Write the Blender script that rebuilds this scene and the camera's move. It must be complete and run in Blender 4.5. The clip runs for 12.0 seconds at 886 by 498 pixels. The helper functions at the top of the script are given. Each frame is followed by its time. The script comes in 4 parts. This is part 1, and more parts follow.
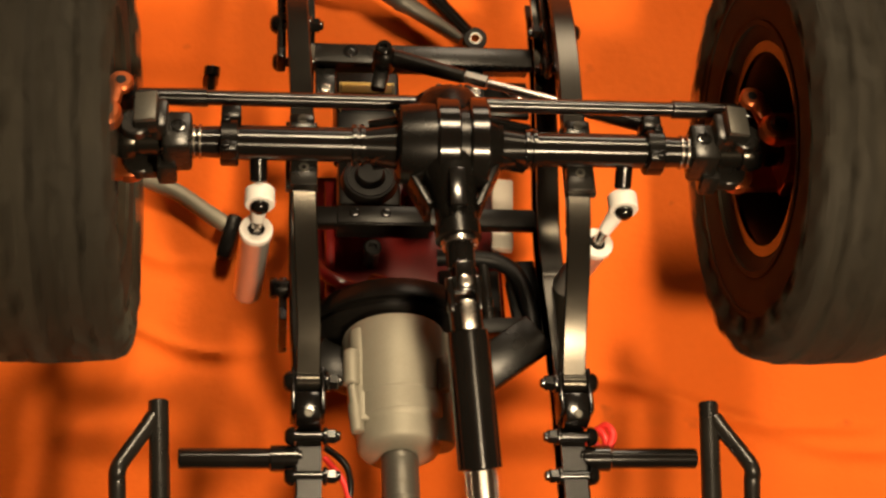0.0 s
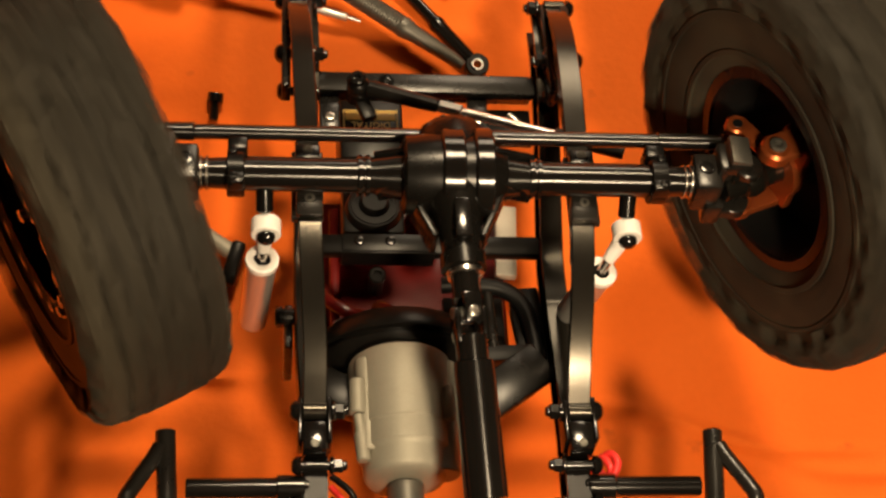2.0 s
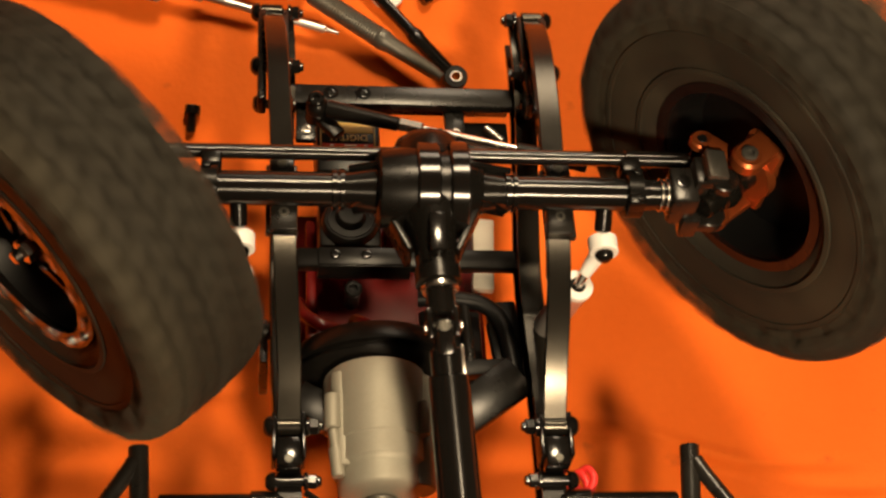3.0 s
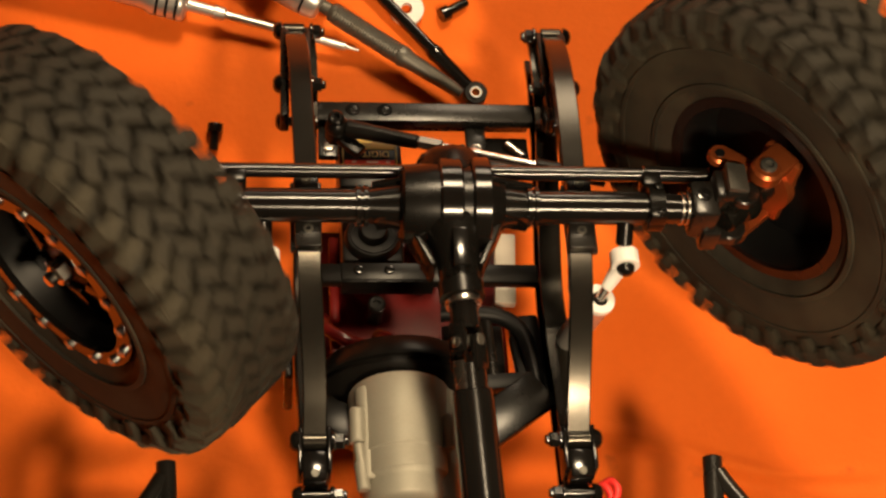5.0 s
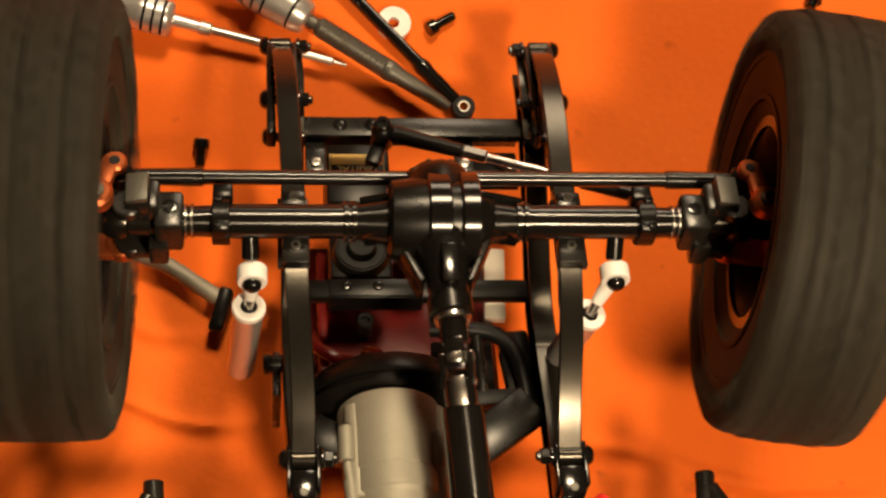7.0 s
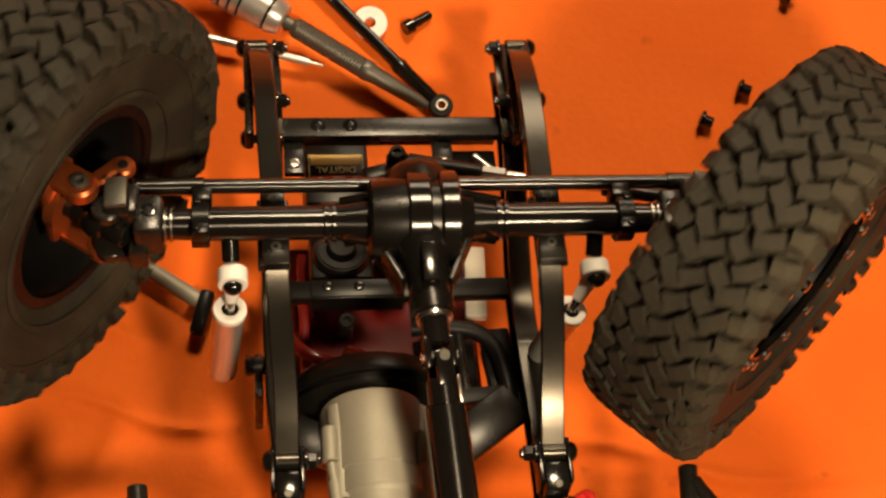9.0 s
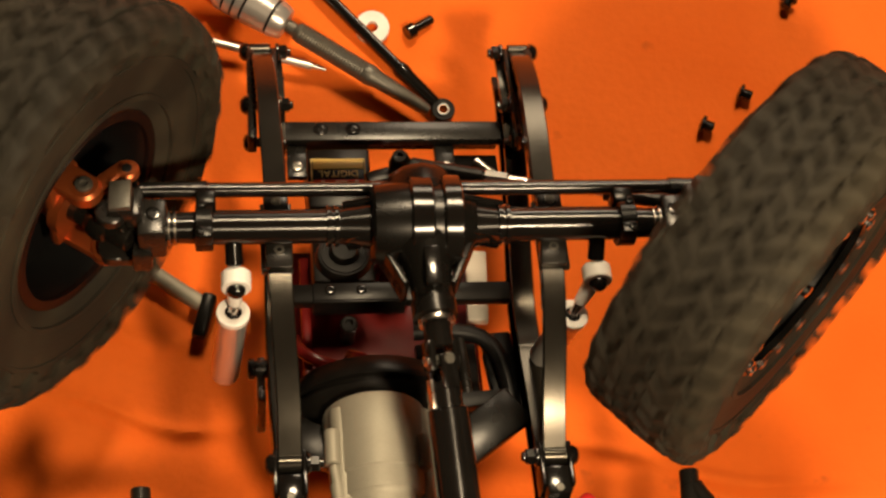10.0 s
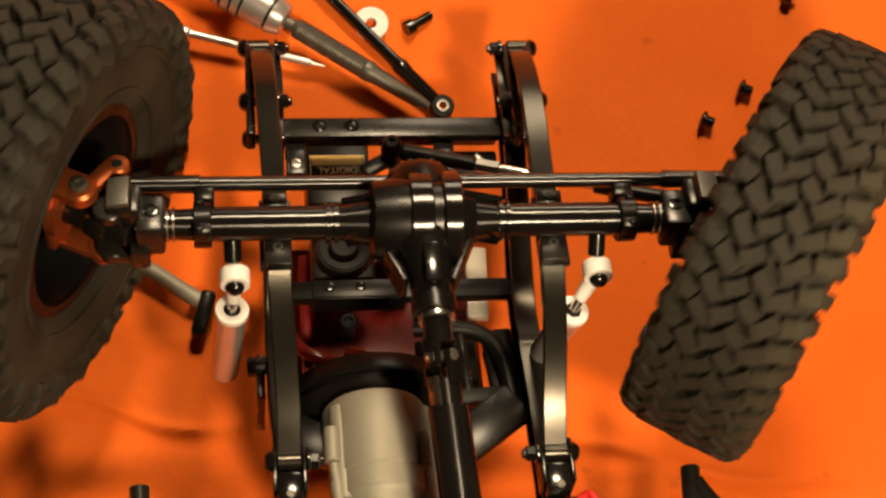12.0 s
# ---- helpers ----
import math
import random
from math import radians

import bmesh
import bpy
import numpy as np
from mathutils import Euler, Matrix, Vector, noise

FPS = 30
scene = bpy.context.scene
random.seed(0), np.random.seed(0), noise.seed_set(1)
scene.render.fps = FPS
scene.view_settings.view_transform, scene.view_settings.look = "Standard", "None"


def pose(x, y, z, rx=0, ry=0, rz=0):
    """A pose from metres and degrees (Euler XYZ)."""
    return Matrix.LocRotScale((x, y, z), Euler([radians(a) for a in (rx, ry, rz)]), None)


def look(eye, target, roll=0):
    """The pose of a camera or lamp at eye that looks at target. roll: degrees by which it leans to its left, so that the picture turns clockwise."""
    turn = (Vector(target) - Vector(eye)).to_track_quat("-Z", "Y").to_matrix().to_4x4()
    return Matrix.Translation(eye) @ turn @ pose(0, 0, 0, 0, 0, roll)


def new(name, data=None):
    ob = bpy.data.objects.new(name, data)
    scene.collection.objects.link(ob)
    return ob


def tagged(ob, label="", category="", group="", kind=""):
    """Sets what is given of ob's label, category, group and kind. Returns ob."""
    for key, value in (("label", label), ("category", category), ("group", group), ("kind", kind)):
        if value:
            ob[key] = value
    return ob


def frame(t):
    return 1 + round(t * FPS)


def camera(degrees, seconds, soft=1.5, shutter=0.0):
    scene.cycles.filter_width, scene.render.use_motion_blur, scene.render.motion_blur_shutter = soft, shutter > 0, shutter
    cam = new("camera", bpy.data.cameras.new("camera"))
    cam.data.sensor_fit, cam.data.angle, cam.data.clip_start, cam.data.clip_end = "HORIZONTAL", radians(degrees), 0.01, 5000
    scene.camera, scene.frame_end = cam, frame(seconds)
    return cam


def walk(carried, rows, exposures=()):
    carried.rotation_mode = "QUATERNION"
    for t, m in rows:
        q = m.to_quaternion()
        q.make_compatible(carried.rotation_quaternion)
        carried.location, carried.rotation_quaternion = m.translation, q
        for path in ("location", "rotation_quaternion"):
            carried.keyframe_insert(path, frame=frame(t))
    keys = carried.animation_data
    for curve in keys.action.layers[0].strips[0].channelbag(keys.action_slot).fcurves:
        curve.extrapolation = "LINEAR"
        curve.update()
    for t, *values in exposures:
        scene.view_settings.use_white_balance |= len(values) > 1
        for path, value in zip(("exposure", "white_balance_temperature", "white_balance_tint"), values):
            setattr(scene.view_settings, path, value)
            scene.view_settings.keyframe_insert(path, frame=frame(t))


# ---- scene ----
cam = camera(32, 12.0, soft=2.5, shutter=0.5)
walk(cam, [
    (0.0, pose(-0.04642, -0.09925, 0.49735, 10.368, -6.615, -0.327)),
    (0.5, pose(-0.04901, -0.09907, 0.49851, 10.432, -6.538, -0.332)),
    (1.0, pose(-0.05032, -0.09793, 0.49920, 10.479, -6.472, -0.411)),
    (1.5, pose(-0.04987, -0.09647, 0.50014, 10.518, -6.712, -0.388)),
    (2.0, pose(-0.04965, -0.09397, 0.50030, 10.680, -6.798, -0.522)),
    (2.5, pose(-0.04667, -0.09220, 0.49984, 10.831, -7.206, -0.462)),
    (3.0, pose(-0.04553, -0.09203, 0.49890, 10.987, -7.158, -0.606)),
    (5.0, pose(-0.04789, -0.09230, 0.50229, 11.528, -6.498, -0.954)),
    (5.5, pose(-0.05023, -0.09218, 0.50333, 11.521, -6.452, -0.969)),
    (6.0, pose(-0.05430, -0.09179, 0.50306, 11.585, -6.685, -0.861)),
    (6.5, pose(-0.05210, -0.09247, 0.49991, 11.858, -6.669, -1.075)),
    (7.0, pose(-0.04771, -0.09114, 0.49917, 12.088, -6.856, -1.408)),
    (9.0, pose(-0.04765, -0.09087, 0.49960, 12.139, -7.354, -2.524)),
    (9.5, pose(-0.04881, -0.09076, 0.50051, 12.201, -7.530, -2.429)),
    (10.0, pose(-0.04927, -0.09090, 0.50104, 12.238, -7.485, -2.406)),
    (10.5, pose(-0.05067, -0.09183, 0.50070, 12.159, -7.686, -2.454)),
    (11.0, pose(-0.05020, -0.09341, 0.49814, 12.170, -7.812, -2.448)),
    (11.5, pose(-0.04882, -0.09314, 0.49910, 12.156, -7.617, -2.601)),
    (12.0, pose(-0.04873, -0.09115, 0.49920, 12.206, -7.422, -2.568)),
])

# ---- light: a warm lamp close above the work, a dim warm room round it ----
world = bpy.data.worlds.new("room_air")
scene.world = world
world.use_nodes = True
world.node_tree.nodes["Background"].inputs[0].default_value = (1.0, 0.72, 0.45, 1)
world.node_tree.nodes["Background"].inputs[1].default_value = 0.03


def lamp(name, place, target, size, watts, colour):
    data = bpy.data.lights.new(name, "AREA")
    data.shape, data.size, data.energy, data.color = "DISK", size, watts, colour
    ob = new(name, data)
    ob.matrix_world = look(place, target)
    return ob


lamp("work_lamp", (0.080, -0.172, 0.46), (0.0, 0.0, 0.05), 0.045, 2.1, (1.0, 0.76, 0.48))
lamp("room_lamp", (0.12, 0.90, 1.24), (0, 0, 0), 0.32, 20.0, (1.0, 0.77, 0.49))
# added low fill with no known source, for the glint on the upper springs
lamp("spring_glint_fill", (0.37, 1.62, 0.50), (0, 0, 0.05), 0.40, 5.0, (1.0, 0.80, 0.56))
scene.view_settings.exposure = 0.0

# ---- materials ----


def material(name, colour, rough, metal=0.0, grain=0.0, scale=900.0, bump=0.0, dirt=None, dirt_amount=0.0, dirt_scale=60.0, coat=0.0, spec=0.5):
    """A surface with fine grain, and stains or dust of another colour at a larger scale. Scales are per metre."""
    m = bpy.data.materials.new(name)
    m.use_nodes = True
    nodes, links = m.node_tree.nodes, m.node_tree.links
    b = nodes["Principled BSDF"]
    b.inputs["Metallic"].default_value = metal
    b.inputs["Specular IOR Level"].default_value = spec
    b.inputs["Coat Weight"].default_value = coat
    b.inputs["Coat Roughness"].default_value = 0.06
    where = nodes.new("ShaderNodeTexCoord").outputs["Object"]
    fine = nodes.new("ShaderNodeTexNoise")
    fine.inputs["Scale"].default_value, fine.inputs["Detail"].default_value = scale, 5
    links.new(where, fine.inputs["Vector"])
    big = nodes.new("ShaderNodeTexNoise")
    big.inputs["Scale"].default_value, big.inputs["Detail"].default_value = dirt_scale, 6
    links.new(where, big.inputs["Vector"])
    tone = nodes.new("ShaderNodeMix")
    tone.data_type = "RGBA"
    tone.inputs["A"].default_value = (*[c * (1 - grain) for c in colour], 1)
    tone.inputs["B"].default_value = (*[min(1, c * (1 + grain)) for c in colour], 1)
    links.new(fine.outputs["Fac"], tone.inputs["Factor"])
    out = tone.outputs["Result"]
    ramp = nodes.new("ShaderNodeMapRange")
    ramp.inputs["From Min"].default_value, ramp.inputs["From Max"].default_value = 0.45, 0.75
    ramp.inputs["To Max"].default_value = dirt_amount
    links.new(big.outputs["Fac"], ramp.inputs["Value"])
    if dirt:
        over = nodes.new("ShaderNodeMix")
        over.data_type = "RGBA"
        over.inputs["B"].default_value = (*dirt, 1)
        links.new(ramp.outputs["Result"], over.inputs["Factor"])
        links.new(out, over.inputs["A"])
        out = over.outputs["Result"]
    links.new(out, b.inputs["Base Color"])
    r = nodes.new("ShaderNodeMapRange")
    r.inputs["To Min"].default_value, r.inputs["To Max"].default_value = max(0.02, rough * 0.8), min(1, rough * 1.25)
    links.new(big.outputs["Fac"], r.inputs["Value"])
    links.new(r.outputs["Result"], b.inputs["Roughness"])
    if bump:
        k = nodes.new("ShaderNodeBump")
        k.inputs["Strength"].default_value, k.inputs["Distance"].default_value = bump, 0.0003
        links.new(fine.outputs["Fac"], k.inputs["Height"])
        links.new(k.outputs["Normal"], b.inputs["Normal"])
    return m


BLACK = material("black_gloss_metal", (0.0045, 0.004, 0.0035), 0.14, 0.0, 0.2, 1500, 0.02, (0.012, 0.011, 0.009), 0.25, 90, spec=0.6)
SATIN = material("black_satin_metal", (0.009, 0.0082, 0.007), 0.27, 0.0, 0.25, 1800, 0.06, (0.022, 0.019, 0.015), 0.3, 120, spec=0.42)
SPRING = material("black_spring_steel", (0.042, 0.038, 0.031), 0.2, 0.85, 0.25, 1400, 0.05, (0.04, 0.036, 0.03), 0.4, 120)
CAST = material("grey_cast_alloy", (0.27, 0.255, 0.205), 0.58, 0.45, 0.12, 2500, 0.15, (0.22, 0.19, 0.15), 0.35, 110)
STEEL = material("bare_steel", (0.55, 0.52, 0.47), 0.25, 1.0, 0.1, 1500, 0.05, (0.3, 0.27, 0.22), 0.3, 150)
CHROME = material("chrome", (0.75, 0.72, 0.68), 0.24, 1.0, 0.05, 900)
TOOL = material("dull_tool_steel", (0.12, 0.115, 0.10), 0.48, 0.7, 0.2, 1200, 0.08, (0.12, 0.1, 0.07), 0.5, 120)
ORANGE = material("orange_anodised_alloy", (0.36, 0.085, 0.022), 0.34, 0.7, 0.1, 2000, 0.05, (0.35, 0.08, 0.02), 0.3, 160)
WHITE = material("white_nylon", (0.80, 0.78, 0.74), 0.45, 0.0, 0.04, 1500, 0.03, (0.6, 0.55, 0.48), 0.25, 200)
SHOCK = material("silver_shock_body", (0.60, 0.58, 0.55), 0.30, 0.75, 0.05, 1500, 0.03)
RUBBER = material("dusty_tyre_rubber", (0.021, 0.0180, 0.0125), 0.74, 0.0, 0.4, 700, 0.45, (0.060, 0.050, 0.031), 0.8, 45, spec=0.25)
RIM = material("black_rim", (0.004, 0.004, 0.004), 0.42, 0.0, 0.2, 1500, 0.03, spec=0.22)
CASE = material("black_cast_case", (0.004, 0.0036, 0.003), 0.26, 0.0, 0.2, 1500, 0.03, (0.008, 0.007, 0.006), 0.3, 120, spec=0.24)
PLASTIC = material("black_plastic", (0.0045, 0.004, 0.0035), 0.30, 0.0, 0.3, 2500, 0.08, (0.011, 0.010, 0.008), 0.25, 150, spec=0.17)
LIP = material("dark_rim_edge", (0.012, 0.006, 0.005), 0.25, 0.0, 0.1, 1500, spec=0.6)
RED = material("red_plastic", (0.10, 0.006, 0.005), 0.2, 0.0, 0.15, 1500, 0.04, (0.07, 0.004, 0.003), 0.4, 120, spec=0.45)
WIRE = material("red_wire", (0.70, 0.03, 0.025), 0.4, 0.0, 0.05)
YELLOW = material("yellow_label", (0.75, 0.52, 0.12), 0.5, 0.0, 0.05)
LABEL_RED = material("red_label", (0.65, 0.05, 0.03), 0.5, 0.0, 0.05)
LABEL_WHITE = material("white_label_ink", (0.75, 0.72, 0.66), 0.5)
ALLOY = material("pale_alloy", (0.52, 0.49, 0.42), 0.5, 0.3, 0.08, 1500, 0.05, (0.4, 0.36, 0.3), 0.3, 120)
PAINT = material("room_paint", (0.13, 0.11, 0.085), 0.8, 0.0, 0.05, 60, 0.1, (0.11, 0.09, 0.07), 0.3, 3)


def turned(name, base_rough, axis, strength=0.85):
    """Black turned metal: fine rings left by the lathe stretch each glint along the axis."""
    m = material(name, (0.005, 0.0045, 0.004), base_rough, 0.0, 0.2, 1500, 0.0, (0.012, 0.011, 0.009), 0.25, 90, spec=0.7)
    nodes, links = m.node_tree.nodes, m.node_tree.links
    b = nodes["Principled BSDF"]
    way = nodes.new("ShaderNodeTangent")
    way.direction_type, way.axis = "RADIAL", axis
    links.new(way.outputs["Tangent"], b.inputs["Tangent"])
    b.inputs["Anisotropic"].default_value = strength
    b.inputs["Anisotropic Rotation"].default_value = 0.25
    return m


TURNED = turned("turned_black_metal", 0.23, "X", 0.92)
TURNED_LONG = turned("turned_black_shaft", 0.2, "Y")


def cloth_material():
    """Bright orange woven cloth: fine weave in the relief, faint stains and paler patches."""
    m = material("orange_cloth", (0.84, 0.150, 0.011), 0.8, 0.0, 0.05, 350, 0.0, (0.72, 0.105, 0.007), 0.6, 9, spec=0.25)
    nodes, links = m.node_tree.nodes, m.node_tree.links
    b = nodes["Principled BSDF"]
    where = nodes.new("ShaderNodeTexCoord").outputs["Object"]
    fine = nodes.new("ShaderNodeTexNoise")
    fine.inputs["Scale"].default_value, fine.inputs["Detail"].default_value = 420, 4
    links.new(where, fine.inputs["Vector"])
    height = fine.outputs["Fac"]
    # sparse small dark spots
    spots = nodes.new("ShaderNodeTexNoise")
    spots.inputs["Scale"].default_value, spots.inputs["Detail"].default_value = 58, 3
    links.new(where, spots.inputs["Vector"])
    cut = nodes.new("ShaderNodeMapRange")
    cut.inputs["From Min"].default_value, cut.inputs["From Max"].default_value, cut.inputs["To Max"].default_value = 0.69, 0.76, 0.5
    links.new(spots.outputs["Fac"], cut.inputs["Value"])
    stain = nodes.new("ShaderNodeMix")
    stain.data_type = "RGBA"
    stain.inputs["B"].default_value = (0.28, 0.045, 0.008, 1)
    links.new(cut.outputs["Result"], stain.inputs["Factor"])
    links.new(b.inputs["Base Color"].links[0].from_socket, stain.inputs["A"])
    links.new(stain.outputs["Result"], b.inputs["Base Color"])
    k = nodes.new("ShaderNodeBump")
    k.inputs["Strength"].default_value, k.inputs["Distance"].default_value = 0.3, 0.0006
    links.new(height, k.inputs["Height"])
    links.new(k.outputs["Normal"], b.inputs["Normal"])
    return m


CLOTH = cloth_material()

# ---- mesh helpers: all sizes below are in millimetres ----
MM = 0.001


def part(name, bm, mat, parent, label="", at=None, smooth=True, kind=""):
    """Links a bmesh as one mesh object, under a thing or a part if one is given."""
    bmesh.ops.recalc_face_normals(bm, faces=bm.faces)
    me = bpy.data.meshes.new(name)
    bm.to_mesh(me)
    bm.free()
    me.materials.append(mat)
    if smooth:
        for p in me.polygons:
            p.use_smooth = True
        me.set_sharp_from_angle(angle=radians(38))
    ob = new(name, me)
    if parent is not None:
        ob.parent = parent
    if at is not None:
        ob.matrix_basis = at
    return tagged(ob, label, kind=kind)


def spot(x, y, z, rx=0, ry=0, rz=0):
    """A pose from millimetres."""
    return pose(x * MM, y * MM, z * MM, rx, ry, rz)


def box(bm, centre, size, turn=(0, 0, 0), bevel=0.4, taper=1.0):
    made = bmesh.ops.create_cube(bm, size=1.0)["verts"]
    for v in made:
        k = taper if v.co.z > 0 else 1.0
        v.co = Vector((v.co.x * size[0] * k, v.co.y * size[1] * k, v.co.z * size[2])) * MM
    if bevel:
        edges = list({e for v in made for e in v.link_edges})
        out = bmesh.ops.bevel(bm, geom=edges, offset=bevel * MM, segments=2, affect="EDGES", profile=0.5)
        made = list({v for v in made if v.is_valid} | set(out["verts"]))
    bmesh.ops.transform(bm, matrix=spot(*centre, *turn), verts=made)
    return made


def axis_frame(a, b):
    way = Vector(b) - Vector(a)
    return way.length, Matrix.Translation(Vector(a) * MM) @ way.to_track_quat("Z", "Y").to_matrix().to_4x4()


def lathe(bm, a, b, profile, segments=28, closed=False):
    """Turns a profile of (distance along a to b, radius) round the line from a to b."""
    _, m = axis_frame(a, b)
    rings = []
    for d, r in profile:
        rings.append([bm.verts.new(m @ Vector((math.cos(k) * r * MM, math.sin(k) * r * MM, d * MM)))
                      for k in (2 * math.pi * n / segments for n in range(segments))])
    pairs = list(zip(rings, rings[1:]))
    if closed:
        pairs.append((rings[-1], rings[0]))
    for low, high in pairs:
        for n in range(segments):
            o = (n + 1) % segments
            bm.faces.new((low[n], low[o], high[o], high[n]))
    if not closed:
        bm.faces.new(rings[0][::-1])
        bm.faces.new(rings[-1])


def rod(bm, a, b, r0, r1=None, segments=20, round_by=0.35):
    r1 = r0 if r1 is None else r1
    n, _ = axis_frame(a, b)
    e = min(round_by, r0 * 0.5, r1 * 0.5, n * 0.4)
    lathe(bm, a, b, [(0, r0 - e), (e, r0), (n - e, r1), (n, r1 - e)], segments)


def ring(bm, centre, way, r_out, r_in, width, segments=28):
    c, w = Vector(centre), Vector(way).normalized()
    h = width / 2
    e = min(0.3, width * 0.2)
    lathe(bm, c - w * h, c + w * h, [(0, r_in), (0, r_out - e), (e, r_out), (width - e, r_out), (width, r_out - e), (width, r_in)], segments, True)


def bolt(bm, at_, way, r=2.0, h=1.8, hexed=True):
    """A cap screw head with a socket, standing on at_ along way."""
    c, w = Vector(at_), Vector(way).normalized()
    lathe(bm, c, c + w * h, [(0, r), (h * 0.8, r), (h, r * 0.8), (h, r * 0.48), (h * 0.45, r * 0.45)], 14)


def sweep(bm, points, r, segments=14, steps=6):
    """A round bar along a smooth line through the points."""
    pts = [Vector(p) for p in points]
    line = []
    for n in range(len(pts) - 1):
        p0, p1, p2, p3 = pts[max(n - 1, 0)], pts[n], pts[n + 1], pts[min(n + 2, len(pts) - 1)]
        for k in range(steps):
            u = k / steps
            line.append(0.5 * (2 * p1 + (p2 - p0) * u + (2 * p0 - 5 * p1 + 4 * p2 - p3) * u * u + (3 * p1 - p0 - 3 * p2 + p3) * u ** 3))
    line.append(pts[-1])
    rings = []
    for n, p in enumerate(line):
        way = (line[min(n + 1, len(line) - 1)] - line[max(n - 1, 0)]).normalized()
        side = way.cross(Vector((0.13, 0.07, 1))).normalized()
        up = side.cross(way)
        rings.append([bm.verts.new((p + (side * math.cos(a) + up * math.sin(a)) * r) * MM) for a in (2 * math.pi * k / segments for k in range(segments))])
    for low, high in zip(rings, rings[1:]):
        for n in range(segments):
            o = (n + 1) % segments
            bm.faces.new((low[n], low[o], high[o], high[n]))
    bm.faces.new(rings[0][::-1])
    bm.faces.new(rings[-1])


def strip(bm, line, width, thick):
    """A flat bar that follows (x, y, z) points, as wide as given across x."""
    rows = []
    for n, p in enumerate(line):
        a, b = Vector(line[max(n - 1, 0)]), Vector(line[min(n + 1, len(line) - 1)])
        way = (b - a).normalized()
        up = Vector((1, 0, 0)).cross(way).normalized()
        if up.z < 0:
            up = -up
        p, h = Vector(p), width / 2
        e = 0.35
        rows.append([bm.verts.new((p + Vector((x, 0, 0)) + up * z) * MM) for x, z in
                     ((-h, -thick), (-h, -e), (-h + e, 0), (h - e, 0), (h, -e), (h, -thick))])
    for low, high in zip(rows, rows[1:]):
        for n in range(6):
            o = (n + 1) % 6
            bm.faces.new((low[n], low[o], high[o], high[n]))
    bm.faces.new(rows[0][::-1])
    bm.faces.new(rows[-1])


def smooth_line(points, steps=6):
    out = []
    pts = [Vector(p) for p in points]
    for n in range(len(pts) - 1):
        p0, p1, p2, p3 = pts[max(n - 1, 0)], pts[n], pts[n + 1], pts[min(n + 2, len(pts) - 1)]
        for k in range(steps):
            u = k / steps
            out.append(0.5 * (2 * p1 + (p2 - p0) * u + (2 * p0 - 5 * p1 + 4 * p2 - p3) * u * u + (3 * p1 - p0 - 3 * p2 + p3) * u ** 3))
    return out + [pts[-1]]


# ---- the room and the cloth ----


def plain(name, centre, size, label):
    bm = bmesh.new()
    bmesh.ops.create_cube(bm, size=1.0)
    for v in bm.verts:
        v.co = Vector([c * s for c, s in zip(v.co, size)]) + Vector(centre)
    return tagged(part(name, bm, PAINT, None, smooth=False), label, name.split("_")[0], kind="structure")


plain("floor", (0, 0, -0.06), (4.2, 4.2, 0.1), "plain floor under the orange cloth")
plain("wall_north", (0, 2.05, 1.2), (4.2, 0.1, 2.42), "plain warm painted wall")
plain("wall_south", (0, -2.05, 1.2), (4.2, 0.1, 2.42), "plain warm painted wall")
plain("wall_east", (2.05, 0, 1.2), (0.1, 4.0, 2.42), "plain warm painted wall")
plain("wall_west", (-2.05, 0, 1.2), (0.1, 4.0, 2.42), "plain warm painted wall")
plain("ceiling", (0, 0, 2.46), (4.2, 4.2, 0.1), "plain warm painted ceiling")


def crease(x, y, a, b, high, wide):
    """A soft fold of the cloth along the line from a to b, with a crest and a shallow trough beside it."""
    ax, ay = a
    bx, by = b
    lx, ly = bx - ax, by - ay
    n = math.hypot(lx, ly)
    u = ((x - ax) * lx + (y - ay) * ly) / (n * n)
    d = ((x - ax) * ly - (y - ay) * lx) / n + wide * 1.2 * math.sin(u * 7)
    fade = max(0.0, min(1.0, min(u, 1 - u) * 4 + 0.0))
    return 1.7 * high * fade * (math.exp(-(d / wide) ** 2) - 0.6 * math.exp(-((d - 1.8 * wide) / (1.4 * wide)) ** 2))


CREASES = [((-0.115, -0.030), (-0.045, -0.044), 0.0011, 0.0022), ((-0.120, 0.004), (-0.060, -0.016), 0.0008, 0.0026),
           ((0.040, -0.050), (0.160, -0.068), 0.0011, 0.0024), ((0.060, -0.062), (0.190, -0.074), 0.0008, 0.0028),
           ((-0.125, -0.095), (-0.080, -0.030), 0.0008, 0.0040), ((-0.060, 0.115), (0.03, 0.070), 0.0008, 0.0038),
           ((0.02, 0.09), (0.05, 0.03), 0.0007, 0.0045), ((-0.14, 0.075), (-0.09, 0.058), 0.0006, 0.0032)]


